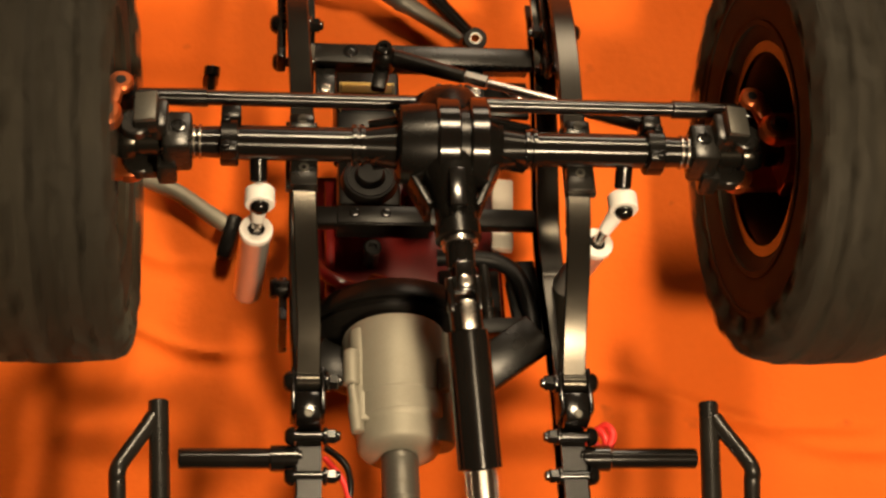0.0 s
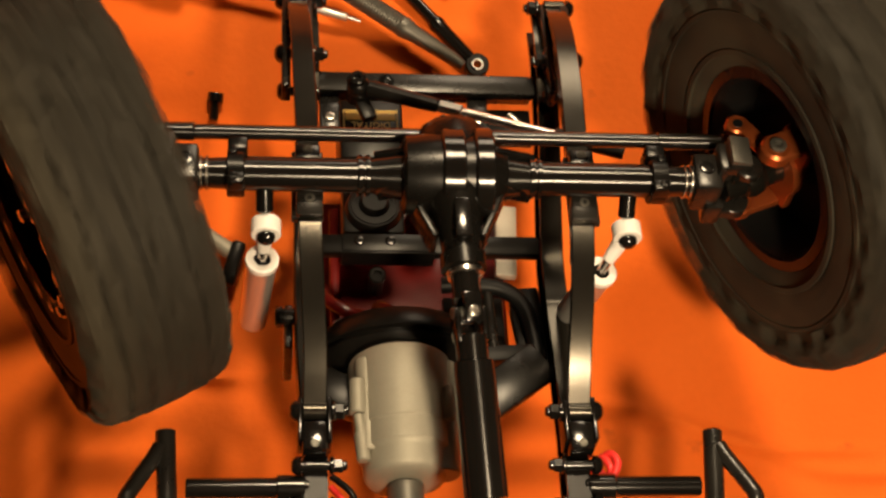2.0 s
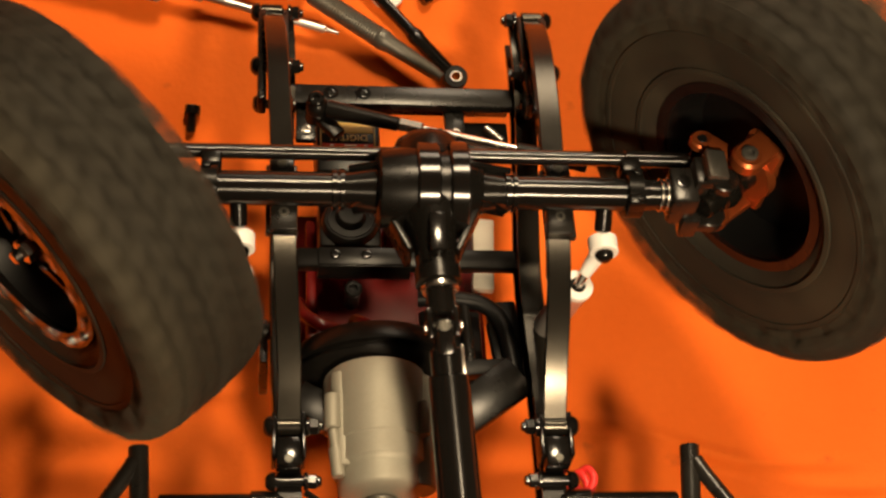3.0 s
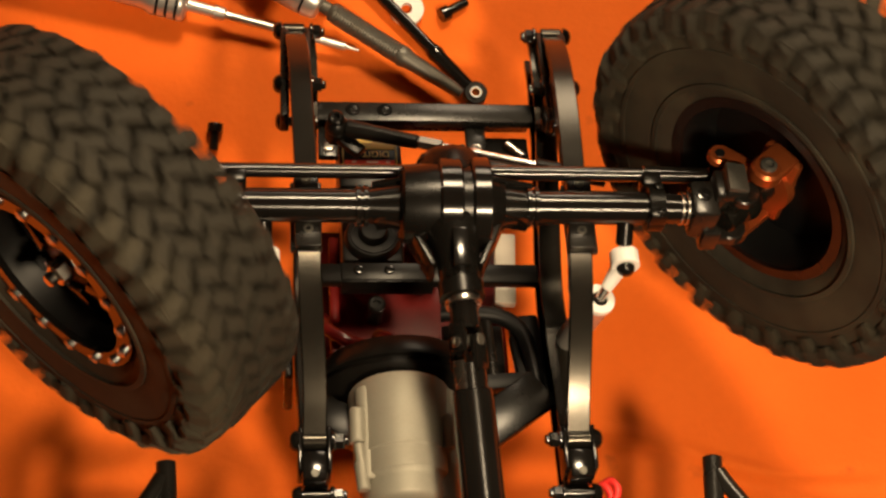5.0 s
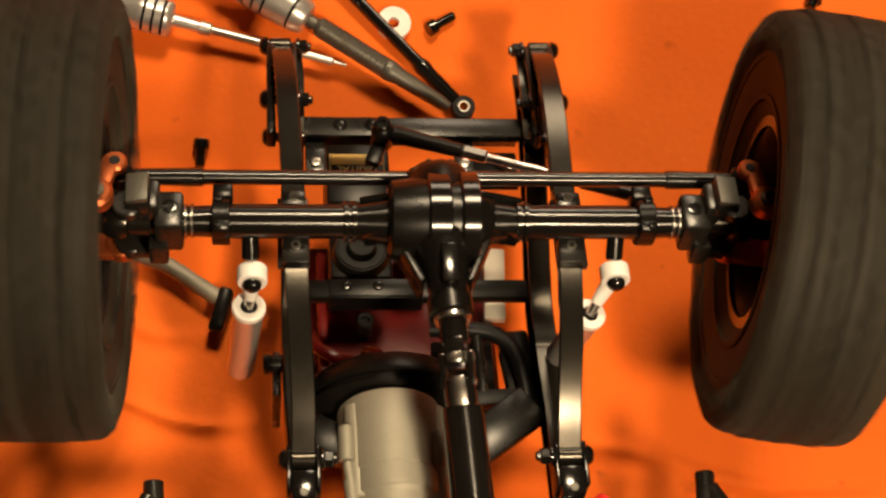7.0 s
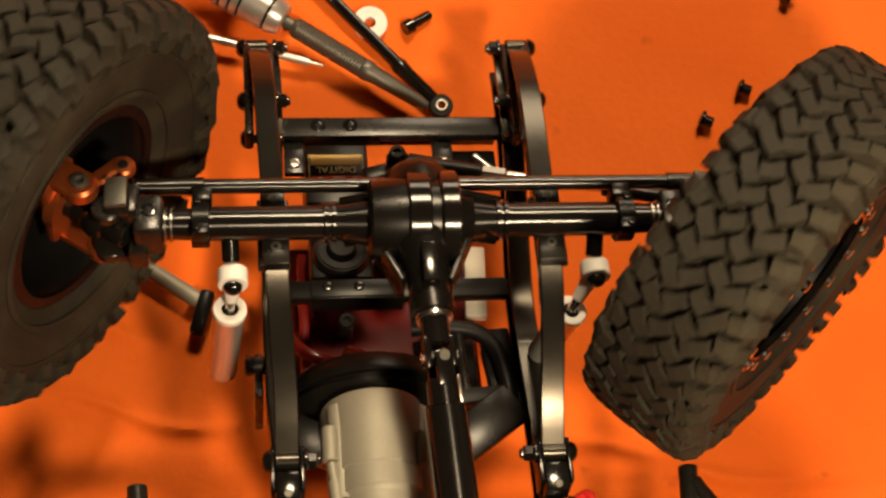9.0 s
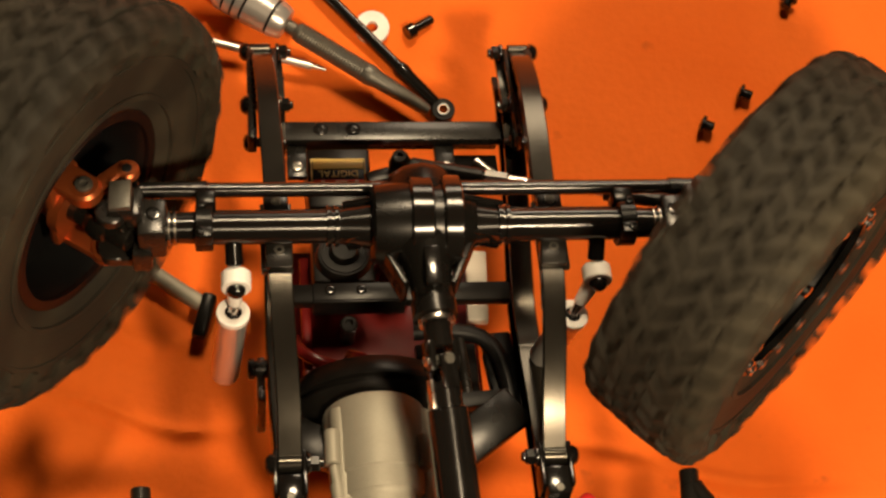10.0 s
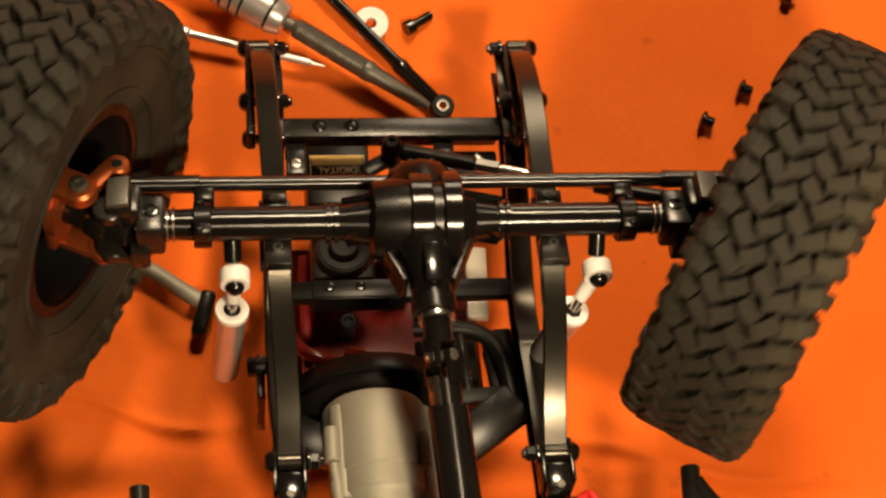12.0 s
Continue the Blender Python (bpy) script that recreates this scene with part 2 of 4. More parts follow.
def cloth():
    bm = bmesh.new()
    wide, deep = 380, 270
    step = 0.00105
    grid = []
    for j in range(deep + 1):
        row = []
        for i in range(wide + 1):
            x, y = 0.015 + (i - wide / 2) * step, 0.015 + (j - deep / 2) * step
            z = 0.0012 * noise.noise(Vector((x * 14, y * 14, 0.3))) + 0.0004 * noise.noise(Vector((x * 60, y * 60, 1.7)))
            z += sum(crease(x, y, *c) for c in CREASES)
            row.append(bm.verts.new((x, y, z - 0.0015)))
        grid.append(row)
    for j in range(deep):
        for i in range(wide):
            bm.faces.new((grid[j][i], grid[j][i + 1], grid[j + 1][i + 1], grid[j + 1][i]))
    # the cloth runs on, flat, to the walls
    rim = [Vector((x, y, -0.0015)) for x, y in ((-1.99, -1.99), (1.99, -1.99), (1.99, 1.99), (-1.99, 1.99))]
    far = [bm.verts.new(v) for v in rim]
    sides = [grid[0], [r[-1] for r in grid], grid[-1][::-1], [r[0] for r in grid][::-1]]
    for k in range(4):
        bm.faces.new([far[k], far[(k + 1) % 4], *sides[k][::-1]])
    return tagged(part("cloth", bm, CLOTH, None), "bright orange cloth with faint creases and small stains", "cloth", kind="structure")


cloth()

# ---- the model truck: it lies on its back, nose down; x across, y to its nose, z away from the cloth ----
truck = tagged(new("model_truck"), "black scale model truck chassis lying upside down on the cloth", "model truck")
truck.matrix_basis = pose(0, 0, 0.105, -22, 0, 0)
KING = 79.4  # the kingpins stand this far from the middle
OFFSET = 20.3  # from kingpin to the middle of the wheel


def screw_head(name, at_, way, r, h, mat, parent, label=""):
    """One screw head as a part of its own."""
    bm = bmesh.new()
    bolt(bm, at_, way, r, h)
    return part(name, bm, mat, parent, label)


def axle():
    bm = bmesh.new()
    for s in (-1, 1):
        lathe(bm, (0, 0, 0), (s, 0, 0), [(10, 7.2), (13, 6.4), (21.0, 4.7), (21.2, 5.5), (22.2, 5.5), (22.4, 4.7), (23.0, 4.7), (23.2, 5.5), (24.2, 5.5), (24.4, 4.55), (52, 4.55), (62.5, 4.0), (66, 4.0)], 80)
    housing = part("axle_housing", bm, TURNED, truck, "glossy black tubular axle housing")
    bm = bmesh.new()
    lathe(bm, (-13, 0.5, 0), (15, 0.5, 0), [(0, 6.5), (0.3, 9.6), (1.1, 10.5), (9, 11.6), (24.0, 11.2), (24.3, 8.0), (28, 6.5)], 18)
    lathe(bm, (1.3, 5, 0), (1.3, 20, -1), [(0, 11.0), (6, 10.4), (8.6, 9.4), (9.4, 8.4), (9.9, 6.0)], 12)
    lathe(bm, (1.2, -4, 0), (2.6, -28, -2.5), [(0, 9.5), (5, 8.5), (9, 6.4), (14, 5.6), (19, 5.2), (19.4, 6.0), (23.5, 6.0), (24, 4.2)], 20)
    diff = part("differential", bm, CASE, truck, "glossy black faceted differential case")
    for a, b in ((-2.8, 3.2), (5.8, 10.8)):
        bm = bmesh.new()
        n = b - a
        lathe(bm, (a, 0.5, 0), (b, 0.5, 0), [(0, 9.0), (0, 12.4), (0.5, 12.9), (n - 0.5, 12.9), (n, 12.4), (n, 9.0)], 40, True)
        part("case_band", bm, TURNED, diff, "polished raised band")
    for x in (-9.0, 12.0):
        bm = bmesh.new()
        box(bm, (x, -9, -3), (1.8, 22, 9), (0, 0, 24 if x < 0 else -24), 0.4)
        part("gusset", bm, CASE, diff)
    for s in (-1, 1):
        for y, z in ((4.2, 3.2), (-4.4, 0.5)):
            bm = bmesh.new()
            box(bm, (1.3 + s * 14.5, y, z), (13, 1.6, 6.0), (0, s * 16, 0), 0.3)
            part("tube_web", bm, BLACK, diff)
    bm = bmesh.new()
    box(bm, (2.1, -16.5, 5.4), (4.4, 11, 2.2), (6, 0, 0), 0.4)
    part("pinion_rib", bm, BLACK, diff)
    for k in range(8):
        a = 2 * math.pi * (k + 0.5) / 8
        screw_head("cover_bolt", (1.3 + 7.4 * math.cos(a), 14.2, 7.4 * math.sin(a)), (0, 1, -0.1), 1.0, 0.8, SATIN, diff)
    bm = bmesh.new()
    ring(bm, (2.75, -28.5, -2.6), (0.06, -1, -0.1), 4.9, 2.0, 1.6)
    part("pinion_bearing", bm, STEEL, diff, "bright steel bearing ring")
    for s in (-1, 1):
        bm = bmesh.new()
        x = s * 56
        ring(bm, (x, 0, 0), (1, 0, 0), 6.2, 4.0, 4.6, 24)
        box(bm, (x - s * 0.4, 6.6, 1.4), (5.2, 4.2, 7.0), (0, 0, 0), 0.6)
        box(bm, (x, -4.6, 3.0), (4.4, 3.4, 4.4), (0, 0, 0), 0.5)
        clamp = part("link_clamp", bm, CASE, housing, "black clamp on the axle tube")
        for y, z in ((-4.6, 5.1), (3.4, 5.4)):
            screw_head("clamp_screw", (x + s * 0.8, y, z), (0, 0, 1), 1.2, 0.8, CASE, clamp)
        bm = bmesh.new()
        for k in (63.4, 65.0):
            ring(bm, (s * k, 0, 0), (1, 0, 0), 4.55, 3.8, 0.7, 28)
        part("tube_ring", bm, STEEL, housing, "thin bright steel rings")
        # yoke at the end of the tube, with the kingpin eyes above and below
        bm = bmesh.new()
        box(bm, (s * 69.2, 0, 0), (7.4, 11.5, 11.5), (0, 0, 0), 1.2)
        box(bm, (s * 73.6, 2.5, 4.0), (4.2, 9.0, 10.0), (0, 0, 0), 1.0)
        box(bm, (s * 76.8, 2.6, 8.0), (7.0, 10.0, 4.6), (0, s * 6, 0), 1.0, 0.9)
        box(bm, (s * 77.0, 0, -9.6), (9.0, 8.5, 4.0), (0, 0, 0), 1.0)
        rod(bm, (s * KING, 0, -11.5), (s * KING, 0, -7.8), 4.4)
        rod(bm, (s * KING, 0, 5.2), (s * KING, 0, 8.2), 4.0)
        box(bm, (s * 72.0, -5.0, -6.0), (5.0, 4.0, 8.0), (0, 0, 0), 0.8)
        yoke = part("axle_yoke", bm, SATIN, truck, "black axle end yoke")
        screw_head("pinch_screw", (s * 68.9, 0.5, 5.6), (0, -0.1, 1), 2.0, 0.6, BLACK, yoke)
        bm = bmesh.new()
        box(bm, (s * 76.9, 2.8, 10.6), (5.6, 8.8, 1.6), (0, s * 10, 0), 0.25)
        part("stop_plate", bm, TOOL, yoke, "bare grey steering stop face")
    return housing


axle()


def knuckle(s):
    """Made round its kingpin, as it stands when the wheel runs straight; s is the side."""
    bm = bmesh.new()
    rod(bm, (s * 7.6, 0, 8.6), (s * 7.6, 0, 13.2), 4.5, 4.4, 24, 0.8)
    box(bm, (s * 12.0, 0, 11.4), (9.0, 8.6, 3.4), (0, 0, 0), 1.0)
    rod(bm, (s * 2.6, 0, -13.5), (s * 2.6, 0, -9.5), 4.4, 4.4, 24, 0.6)
    box(bm, (s * 9.0, 0, -11.6), (14.0, 8.0, 3.0), (0, 0, 0), 0.8)
    box(bm, (s * 15.2, 0, 0), (3.2, 12.0, 25.0), (0, 0, 0), 1.2)
    lathe(bm, (s * 12, 0, 0), (s * 19, 0, 0), [(0, 7.6), (3, 7.6), (3.4, 5.6), (7, 5.2)], 24)
    box(bm, (s * 6.4, 7.4, 7.6), (4.8, 14.0, 2.8), (0, 0, s * 14), 0.9)
    box(bm, (s * 11.0, 2.6, 9.4), (8.6, 5.0, 2.6), (0, 0, 0), 0.8)
    rod(bm, (s * 4.0, 12.8, 6.0), (s * 4.0, 12.8, 9.0), 3.2, 3.2, 20, 0.6)
    ob = part("steering_knuckle", bm, ORANGE, truck, "orange anodised steering knuckle")
    screw_head("kingpin_screw", (s * 7.6, 0, 13.0), (0, 0, 1), 2.3, 1.2, TOOL, ob, "steel kingpin screw")
    # no bore is cut: a black disc gives the arm's eye its dark inside
    bm = bmesh.new()
    rod(bm, (s * 4.0, 12.8, 8.6), (s * 4.0, 12.8, 9.1), 1.5)
    part("arm_hole_shade", bm, RIM, ob)
    bm = bmesh.new()
    rod(bm, (-s * 6, 0, 0), (s * 2.0, 0, 0), 3.6, 3.6)
    rod(bm, (s * 6, 0, 0), (s * 13, 0, 0), 3.4, 3.4)
    lathe(bm, (-s * 1.0, 0, 0), (s * 8, 0, 0), [(0, 2.0), (1.5, 4.4), (4, 5.0), (6.5, 4.4), (9, 2.6)], 16)
    box(bm, (-s * 2.0, 0, 0), (5.0, 3.0, 9.5), (0, 0, 0), 0.6)
    part("drive_joint", bm, SPRING, ob, "dark steel axle shaft joint")
    return ob


knuckles = {-1: knuckle(-1), 1: knuckle(1)}


def grow(r):
    """The tyre stands a little prouder of the rim towards its tread."""
    return r + max(0.0, r - 29.0) * 0.075


TYRE = [(-11.2, 27.0), (-12.2, 28.6), (-14.2, 30.5), (-15.7, 36), (-16.3, 42), (-16.2, 47.4), (-15.4, 50.6), (-12, 52.0), (-4, 52.7)]


def lug_mesh(name, x0, r0, w, l, h, twist):
    """One tread block, a bent tapered brick at the top of the tyre."""
    bm = bmesh.new()
    r0 = grow(r0)
    c, s = math.cos(twist), math.sin(twist)
    low, high = [], []
    for u, v in ((-0.5, -0.5), (0.0, -0.62), (0.5, -0.5), (0.5, 0.5), (0.0, 0.38), (-0.5, 0.5)):
        for ring_, k, r in ((low, 1.12, r0 - 1.6), (high, 0.88, r0 + h)):
            du, dv = u * w * k, v * l * k
            x, along = x0 + du * c - dv * s, du * s + dv * c
            rr = r - max(0.0, abs(x) - 13.0) ** 2 * 0.10
            a = along / r0
            ring_.append(bm.verts.new((x * MM, rr * math.sin(a) * MM, rr * math.cos(a) * MM)))
    bm.faces.new(high)
    for n in range(6):
        o = (n + 1) % 6
        bm.faces.new((low[n], low[o], high[o], high[n]))
    return finish(name, bm)


def side_mesh(name, s, deep):
    """A block that runs down the tyre's shoulder."""
    bm = bmesh.new()
    rows = []
    for r, x, wide in ((grow(54.8), 15.8, 4.6), (grow(53.2 - deep * 0.5), 18.5, 4.3), (grow(53.0 - deep), 17.4, 3.4)):
        rows.append([bm.verts.new((s * xx * MM, r * math.sin(d / 53) * MM, r * math.cos(d / 53) * MM))
                     for d, xx in ((-wide / 2, x), (wide / 2, x), (wide / 2, x - 2.6), (-wide / 2, x - 2.6))])
    for lo, hi in zip(rows, rows[1:]):
        for q in range(4):
            o = (q + 1) % 4
            bm.faces.new((lo[q], lo[o], hi[o], hi[q]))
    bm.faces.new(rows[0])
    bm.faces.new(rows[-1])
    return finish(name, bm)


def finish(name, bm):
    bmesh.ops.recalc_face_normals(bm, faces=bm.faces)
    me = bpy.data.meshes.new(name)
    bm.to_mesh(me)
    bm.free()
    me.materials.append(RUBBER)
    return me


LUGS = []
for side in (-1, 1):
    for odd in (0, 1):
        LUGS.append((side, odd, 0.0, lug_mesh("tread_block", side * (14.0 if odd else 13.2), 52.8, 7.6 if odd else 6.0, 4.6, 3.1, side * 0.36)))
        LUGS.append((side, odd, 0.55, lug_mesh("tread_block", side * 7.4, 53.2, 7.9, 4.3, 3.1, side * (0.8 if odd else 0.55))))
        LUGS.append((side, odd, 0.18, lug_mesh("tread_block", side * 2.6, 53.4, 6.4, 4.1, 3.1, side * -0.6)))
        LUGS.append((side, odd, 0.0, side_mesh("shoulder_block", side, 8.0 if odd else 5.0)))


def wheel(s):
    """Made round its own middle, x outwards."""
    bm = bmesh.new()
    lathe(bm, (0, 0, 0), (1, 0, 0), [(-11.8, 28.4), (-11.8, 26.6), (-9.5, 25.2), (1, 24.6), (3, 23.5), (6, 24.5), (9, 25.0), (12.0, 25.6), (12.0, 27.6), (9, 28.2), (6, 26.6), (0, 26.2), (-9, 27.4)], 56, True)
    lathe(bm, (1, 0, 0), (8, 0, 0), [(0, 24.6), (1.4, 24.6), (1.4, 12), (3.5, 9.0), (5.5, 8.0), (6, 5.0)], 40)
    ob = part("wheel", bm, RIM, truck, "black spoked wheel with a bolted rim ring")
    for k in range(6):
        bm = bmesh.new()
        made = box(bm, (0, 0, 0), (3.2, 5.4, 17.0), (0, 0, 0), 0.7)
        bmesh.ops.transform(bm, matrix=Matrix.Rotation(2 * math.pi * k / 6, 4, "X") @ spot(5.4, 0, 15.5, 0, -12, 0), verts=made)
        part("spoke", bm, BLACK, ob)
    bm = bmesh.new()
    half = [(x, grow(r)) for x, r in TYRE] + [(-x, grow(r)) for x, r in TYRE[::-1]]
    lathe(bm, (0, 0, 0), (1, 0, 0), half, 96, True)
    part("tyre", bm, RUBBER, ob, "dusty black off-road tyre with chunky tread")
    for q in (-1, 1):
        for x, r in ((15.3, 33.9), (16.2, 45.1)):
            bm = bmesh.new()
            ring(bm, (q * x, 0, 0), (1, 0, 0), r + 0.8, r - 0.8, 1.0, 72)
            part("sidewall_rib", bm, RUBBER, ob)
    bm = bmesh.new()
    ring(bm, (12.8, 0, 0), (1, 0, 0), 28.3, 23.4, 2.0, 56)
    part("rim_ring", bm, BLACK, ob, "glossy black clamping ring")
    for k in range(16):
        a = 2 * math.pi * k / 16
        screw_head("ring_bolt", (13.7, 25.8 * math.cos(a), 25.8 * math.sin(a)), (1, 0, 0), 1.45, 1.3, CHROME, ob)
    bm = bmesh.new()
    rod(bm, (6.5, 0, 0), (11.5, 0, 0), 3.6, 3.4, 6)
    rod(bm, (11.5, 0, 0), (14.0, 0, 0), 1.8, 1.8)
    part("wheel_nut", bm, STEEL, ob, "steel hexagonal wheel nut")
    bm = bmesh.new()
    ring(bm, (-12.5, 0, 0), (1, 0, 0), 29.4, 26.2, 1.4, 56)
    part("rim_lip", bm, LIP, ob, "dark glossy inner rim edge")
    count = 46
    uneven = random.Random(7 + s)
    step = 2 * math.pi / count
    for n in range(count):
        for q, odd, shift, me in LUGS:
            if n % 2 == odd:
                block = new(me.name.split(".")[0], me)
                block.parent = ob
                play = uneven.uniform(-0.09, 0.09)
                block.matrix_basis = (Matrix.Rotation((n + shift + play + (0.5 if q > 0 else 0.0)) * step, 4, "X")
                                      @ spot(uneven.uniform(-0.35, 0.35), 0, uneven.uniform(-0.45, 0.1), 0, 0, uneven.uniform(-0.4, 0.4)))
    return ob


wheels = {-1: wheel(-1), 1: wheel(1)}


def tie_rod():
    bm = bmesh.new()
    rod(bm, (-70, 0, 0), (70, 0, 0), 2.0, 2.0, 48)
    for s in (-1, 1):
        rod(bm, (s * 62, 0, 0), (s * 80, 0, 0), 2.5, 2.2)
        rod(bm, (s * 83.0, 0, -2.2), (s * 83.0, 0, 2.2), 3.2)
        rod(bm, (s * 79, 0, 0), (s * 82.5, 0, 0), 2.0)
    return part("tie_rod", bm, TURNED, truck, "glossy black steering tie rod")


tie = tie_rod()


def leaf_spring(s):
    x0, x1, x2 = s * 39.7, s * 37.2, s * 34.9
    line = smooth_line([(x0, 82, -24), (x0 - s * 0.6, 72, -16.5), (x0 - s * 1.2, 58, -10.5), (x0 - s * 1.8, 40, -7.2), (x1, 20, -6.2), (x1 - s * 0.4, 4, -6.2),
                        (x1 - s * 0.8, -12, -8.0), (x2 + s * 0.8, -28, -13.5), (x2, -42, -21), (x2, -53, -29)], 5)
    bm = bmesh.new()
    strip(bm, line, 6.3, 1.3)
    rod(bm, (x0 - 3.2, 82.5, -25.2), (x0 + 3.2, 82.5, -25.2), 2.6)
    rod(bm, (x2 - 3.2, -53.6, -30.6), (x2 + 3.2, -53.6, -30.6), 2.6)
    ob = part("leaf_spring", bm, SPRING, truck, "dark curved steel leaf spring")
    for k, (cut0, cut1) in enumerate(((5, 40), (10, 33))):
        bm = bmesh.new()
        strip(bm, [p + Vector((0, 0, -1.5 * (k + 1))) for p in line[cut0:cut1]], 6.0, 1.2)
        part("leaf", bm, SPRING, ob)
    # clamp plates over the axle, each with a small screw
    bm = bmesh.new()
    box(bm, (x1, 9.8, -5.0), (6.6, 4.6, 4.2), (0, 0, 0), 0.5)
    box(bm, (x1 - s * 0.5, -5.4, -6.4), (7.2, 7.0, 4.4), (14, 0, 0), 0.5)
    box(bm, (x1, 2.0, -8.5), (8.4, 22, 2.2), (0, 0, 0), 0.5)
    clamp = part("spring_clamp", bm, SATIN, ob, "black spring clamp plate")
    screw_head("clamp_screw", (x1, 10.2, -3.0), (0, -0.2, 1), 1.4, 0.5, TOOL, ob)
    screw_head("clamp_screw", (x1 - s * 0.5, -4.4, -4.3), (0, -0.2, 1), 1.4, 0.5, TOOL, ob)


for side in (-1, 1):
    leaf_spring(side)


def cross_bolt(bm, a, b, r=2.5):
    """A screw across a bracket: a round head at one end, a nut with a washer at the other."""
    a, b = Vector(a), Vector(b)
    w = (b - a).normalized()
    rod(bm, a, b, 1.4)
    lathe(bm, a - w * 2.2, a + w * 0.4, [(0, r * 0.5), (0.5, r * 0.85), (1.4, r * 1.1), (2.6, r * 1.15)], 16)
    rod(bm, b - w * 0.2, b + w * 1.0, r * 1.1)
    lathe(bm, b + w * 1.0, b + w * 3.4, [(0, r * 0.9), (2.0, r * 0.9), (2.4, r * 0.7)], 6)
    rod(bm, b + w * 3.0, b + w * 4.4, 1.3)


def channel(bm, line, s):
    """A C-shaped pressed rail along the line, its web on the outside."""
    rows = []
    for n, p in enumerate(line):
        way = (Vector(line[min(n + 1, len(line) - 1)]) - Vector(line[max(n - 1, 0)])).normalized()
        up = Vector((1, 0, 0)).cross(way).normalized()
        up = -up if up.z < 0 else up
        rows.append([bm.verts.new((p + Vector((s * x, 0, 0)) + up * z) * MM) for x, z in
                     ((-3.3, 0), (2.8, 0), (3.3, -0.5), (3.3, -9.5), (2.8, -10), (-3.3, -10), (-3.3, -8.4), (1.7, -8.4), (1.7, -1.6), (-3.3, -1.6))])
    for low, high in zip(rows, rows[1:]):
        for n in range(10):
            o = (n + 1) % 10
            bm.faces.new((low[n], low[o], high[o], high[n]))
    bm.faces.new(rows[0][::-1])
    bm.faces.new(rows[-1])


def rails():
    for s in (-1, 1):
        # a pressed channel rail, bowed up over the axle
        bm = bmesh.new()
        spine = smooth_line([(s * 36.5, 84, -28), (s * 36, 66, -25), (s * 36.2, 46, -31), (s * 36.4, 22, -42), (s * 36.4, 6, -47.6), (s * 36.4, -8, -47.4),
                             (s * 36.2, -13, -46.4), (s * 35.8, -32, -42), (s * 34.9, -54, -36.8), (s * 34.6, -62, -36)], 5)
        channel(bm, spine, s)
        rail = part("chassis_rail", bm, SPRING, truck, "dark curved steel chassis rail")
        bm = bmesh.new()
        channel(bm, [Vector((s * 34.6, y, z)) for y, z in ((-62.2, -36.2), (-80, -37), (-120, -37), (-170, -37))], s)
        part("rail_end", bm, PLASTIC, rail, "black straight rail end")
        # front shackle, the bolts of the front brackets
        for y, z, a, b in ((82.5, -25.2, 43.8, 34.8), (59.5, -22.5, 43.8, 34.8), (49, -27, 43.0, 37.0)):
            bm = bmesh.new()
            cross_bolt(bm, (s * a, y, z), (s * b, y, z), 2.5)
            part("shackle_bolt", bm, BLACK, rail, "black screw with its nut")
        for k, wide in ((42.6, 2.6), (35.6, 1.6)):
            bm = bmesh.new()
            box(bm, (s * k, 63.5, -24.6), (wide, 37, 7.0), (-5, 0, 0), 0.6)
            part("shackle_plate", bm, SATIN, rail)
        # rear spring hanger
        bm = bmesh.new()
        for k in (38.7, 31.1):
            box(bm, (s * k, -56.5, -32.8), (1.2, 12.5, 9.0), (0, 0, 0), 0.4)
        box(bm, (s * 34.9, -61.2, -32.0), (6.6, 8.0, 7.2), (0, 0, 0), 0.8)
        hanger = part("spring_hanger", bm, BLACK, rail, "glossy black spring hanger block")
        for y, z, a, b, r in ((-53.6, -30.6, 39.2, 30.4, 2.5), (-67.2, -34.6, 38.6, 30.8, 2.2), (-77.0, -37.6, 38.6, 30.8, 2.2)):
            bm = bmesh.new()
            cross_bolt(bm, (s * a, y, z), (s * b, y, z), r)
            part("hanger_bolt", bm, BLACK, rail)
        bm = bmesh.new()
        rod(bm, (s * 34.9, -63.6, -28.8), (s * 34.9, -63.6, -28.2), 1.2)
        part("hanger_screw", bm, TOOL, rail)
        # shock tower stubs on the outside
        bm = bmesh.new()
        rod(bm, (s * 36, -14, -50), (s * 43, -14, -50), 2.6)
        bolt(bm, (s * 43, -14, -50), (s, 0, 0), 3.0, 2.0)
        box(bm, (s * 41.2, -17, -60), (2.4, 14, 20), (0, 0, 0), 0.6)
        part("shock_mount", bm, SATIN, rail)
    bm = bmesh.new()
    box(bm, (-1.6, 55.6, -31.2), (68, 7.2, 3.2), (0, 0, 0), 0.6)
    box(bm, (-1.6, 57.6, -36), (68, 2.4, 9.0), (0, 0, 0), 0.6)
    bar = part("front_crossmember", bm, SATIN, truck, "satin black cross bar between the rails")
    for x in (-22.2, -12.6):
        bm = bmesh.new()
        ring(bm, (x, 56.0, -29.6), (0, 0, 1), 2.3, 1.5, 0.5)
        part("screw_hole", bm, BLACK, bar)
        screw_head("countersunk_screw", (x, 56.0, -29.9), (0, 0, 1), 1.6, 0.4, BLACK, bar)
    for x in (-29.5, 14.8):
        bm = bmesh.new()
        box(bm, (x, 46.5, -33.5), (6.0, 12.0, 2.2), (0, 0, 0), 0.5)
        part("bar_tab", bm, SATIN, bar)
        screw_head("tab_screw", (x, 43.8, -32.4), (0, 0, 1), 1.7, 0.9, STEEL, bar)
    bm = bmesh.new()
    box(bm, (24.4, 45.0, -37.5), (14, 13, 2.2), (0, 0, 0), 0.6)
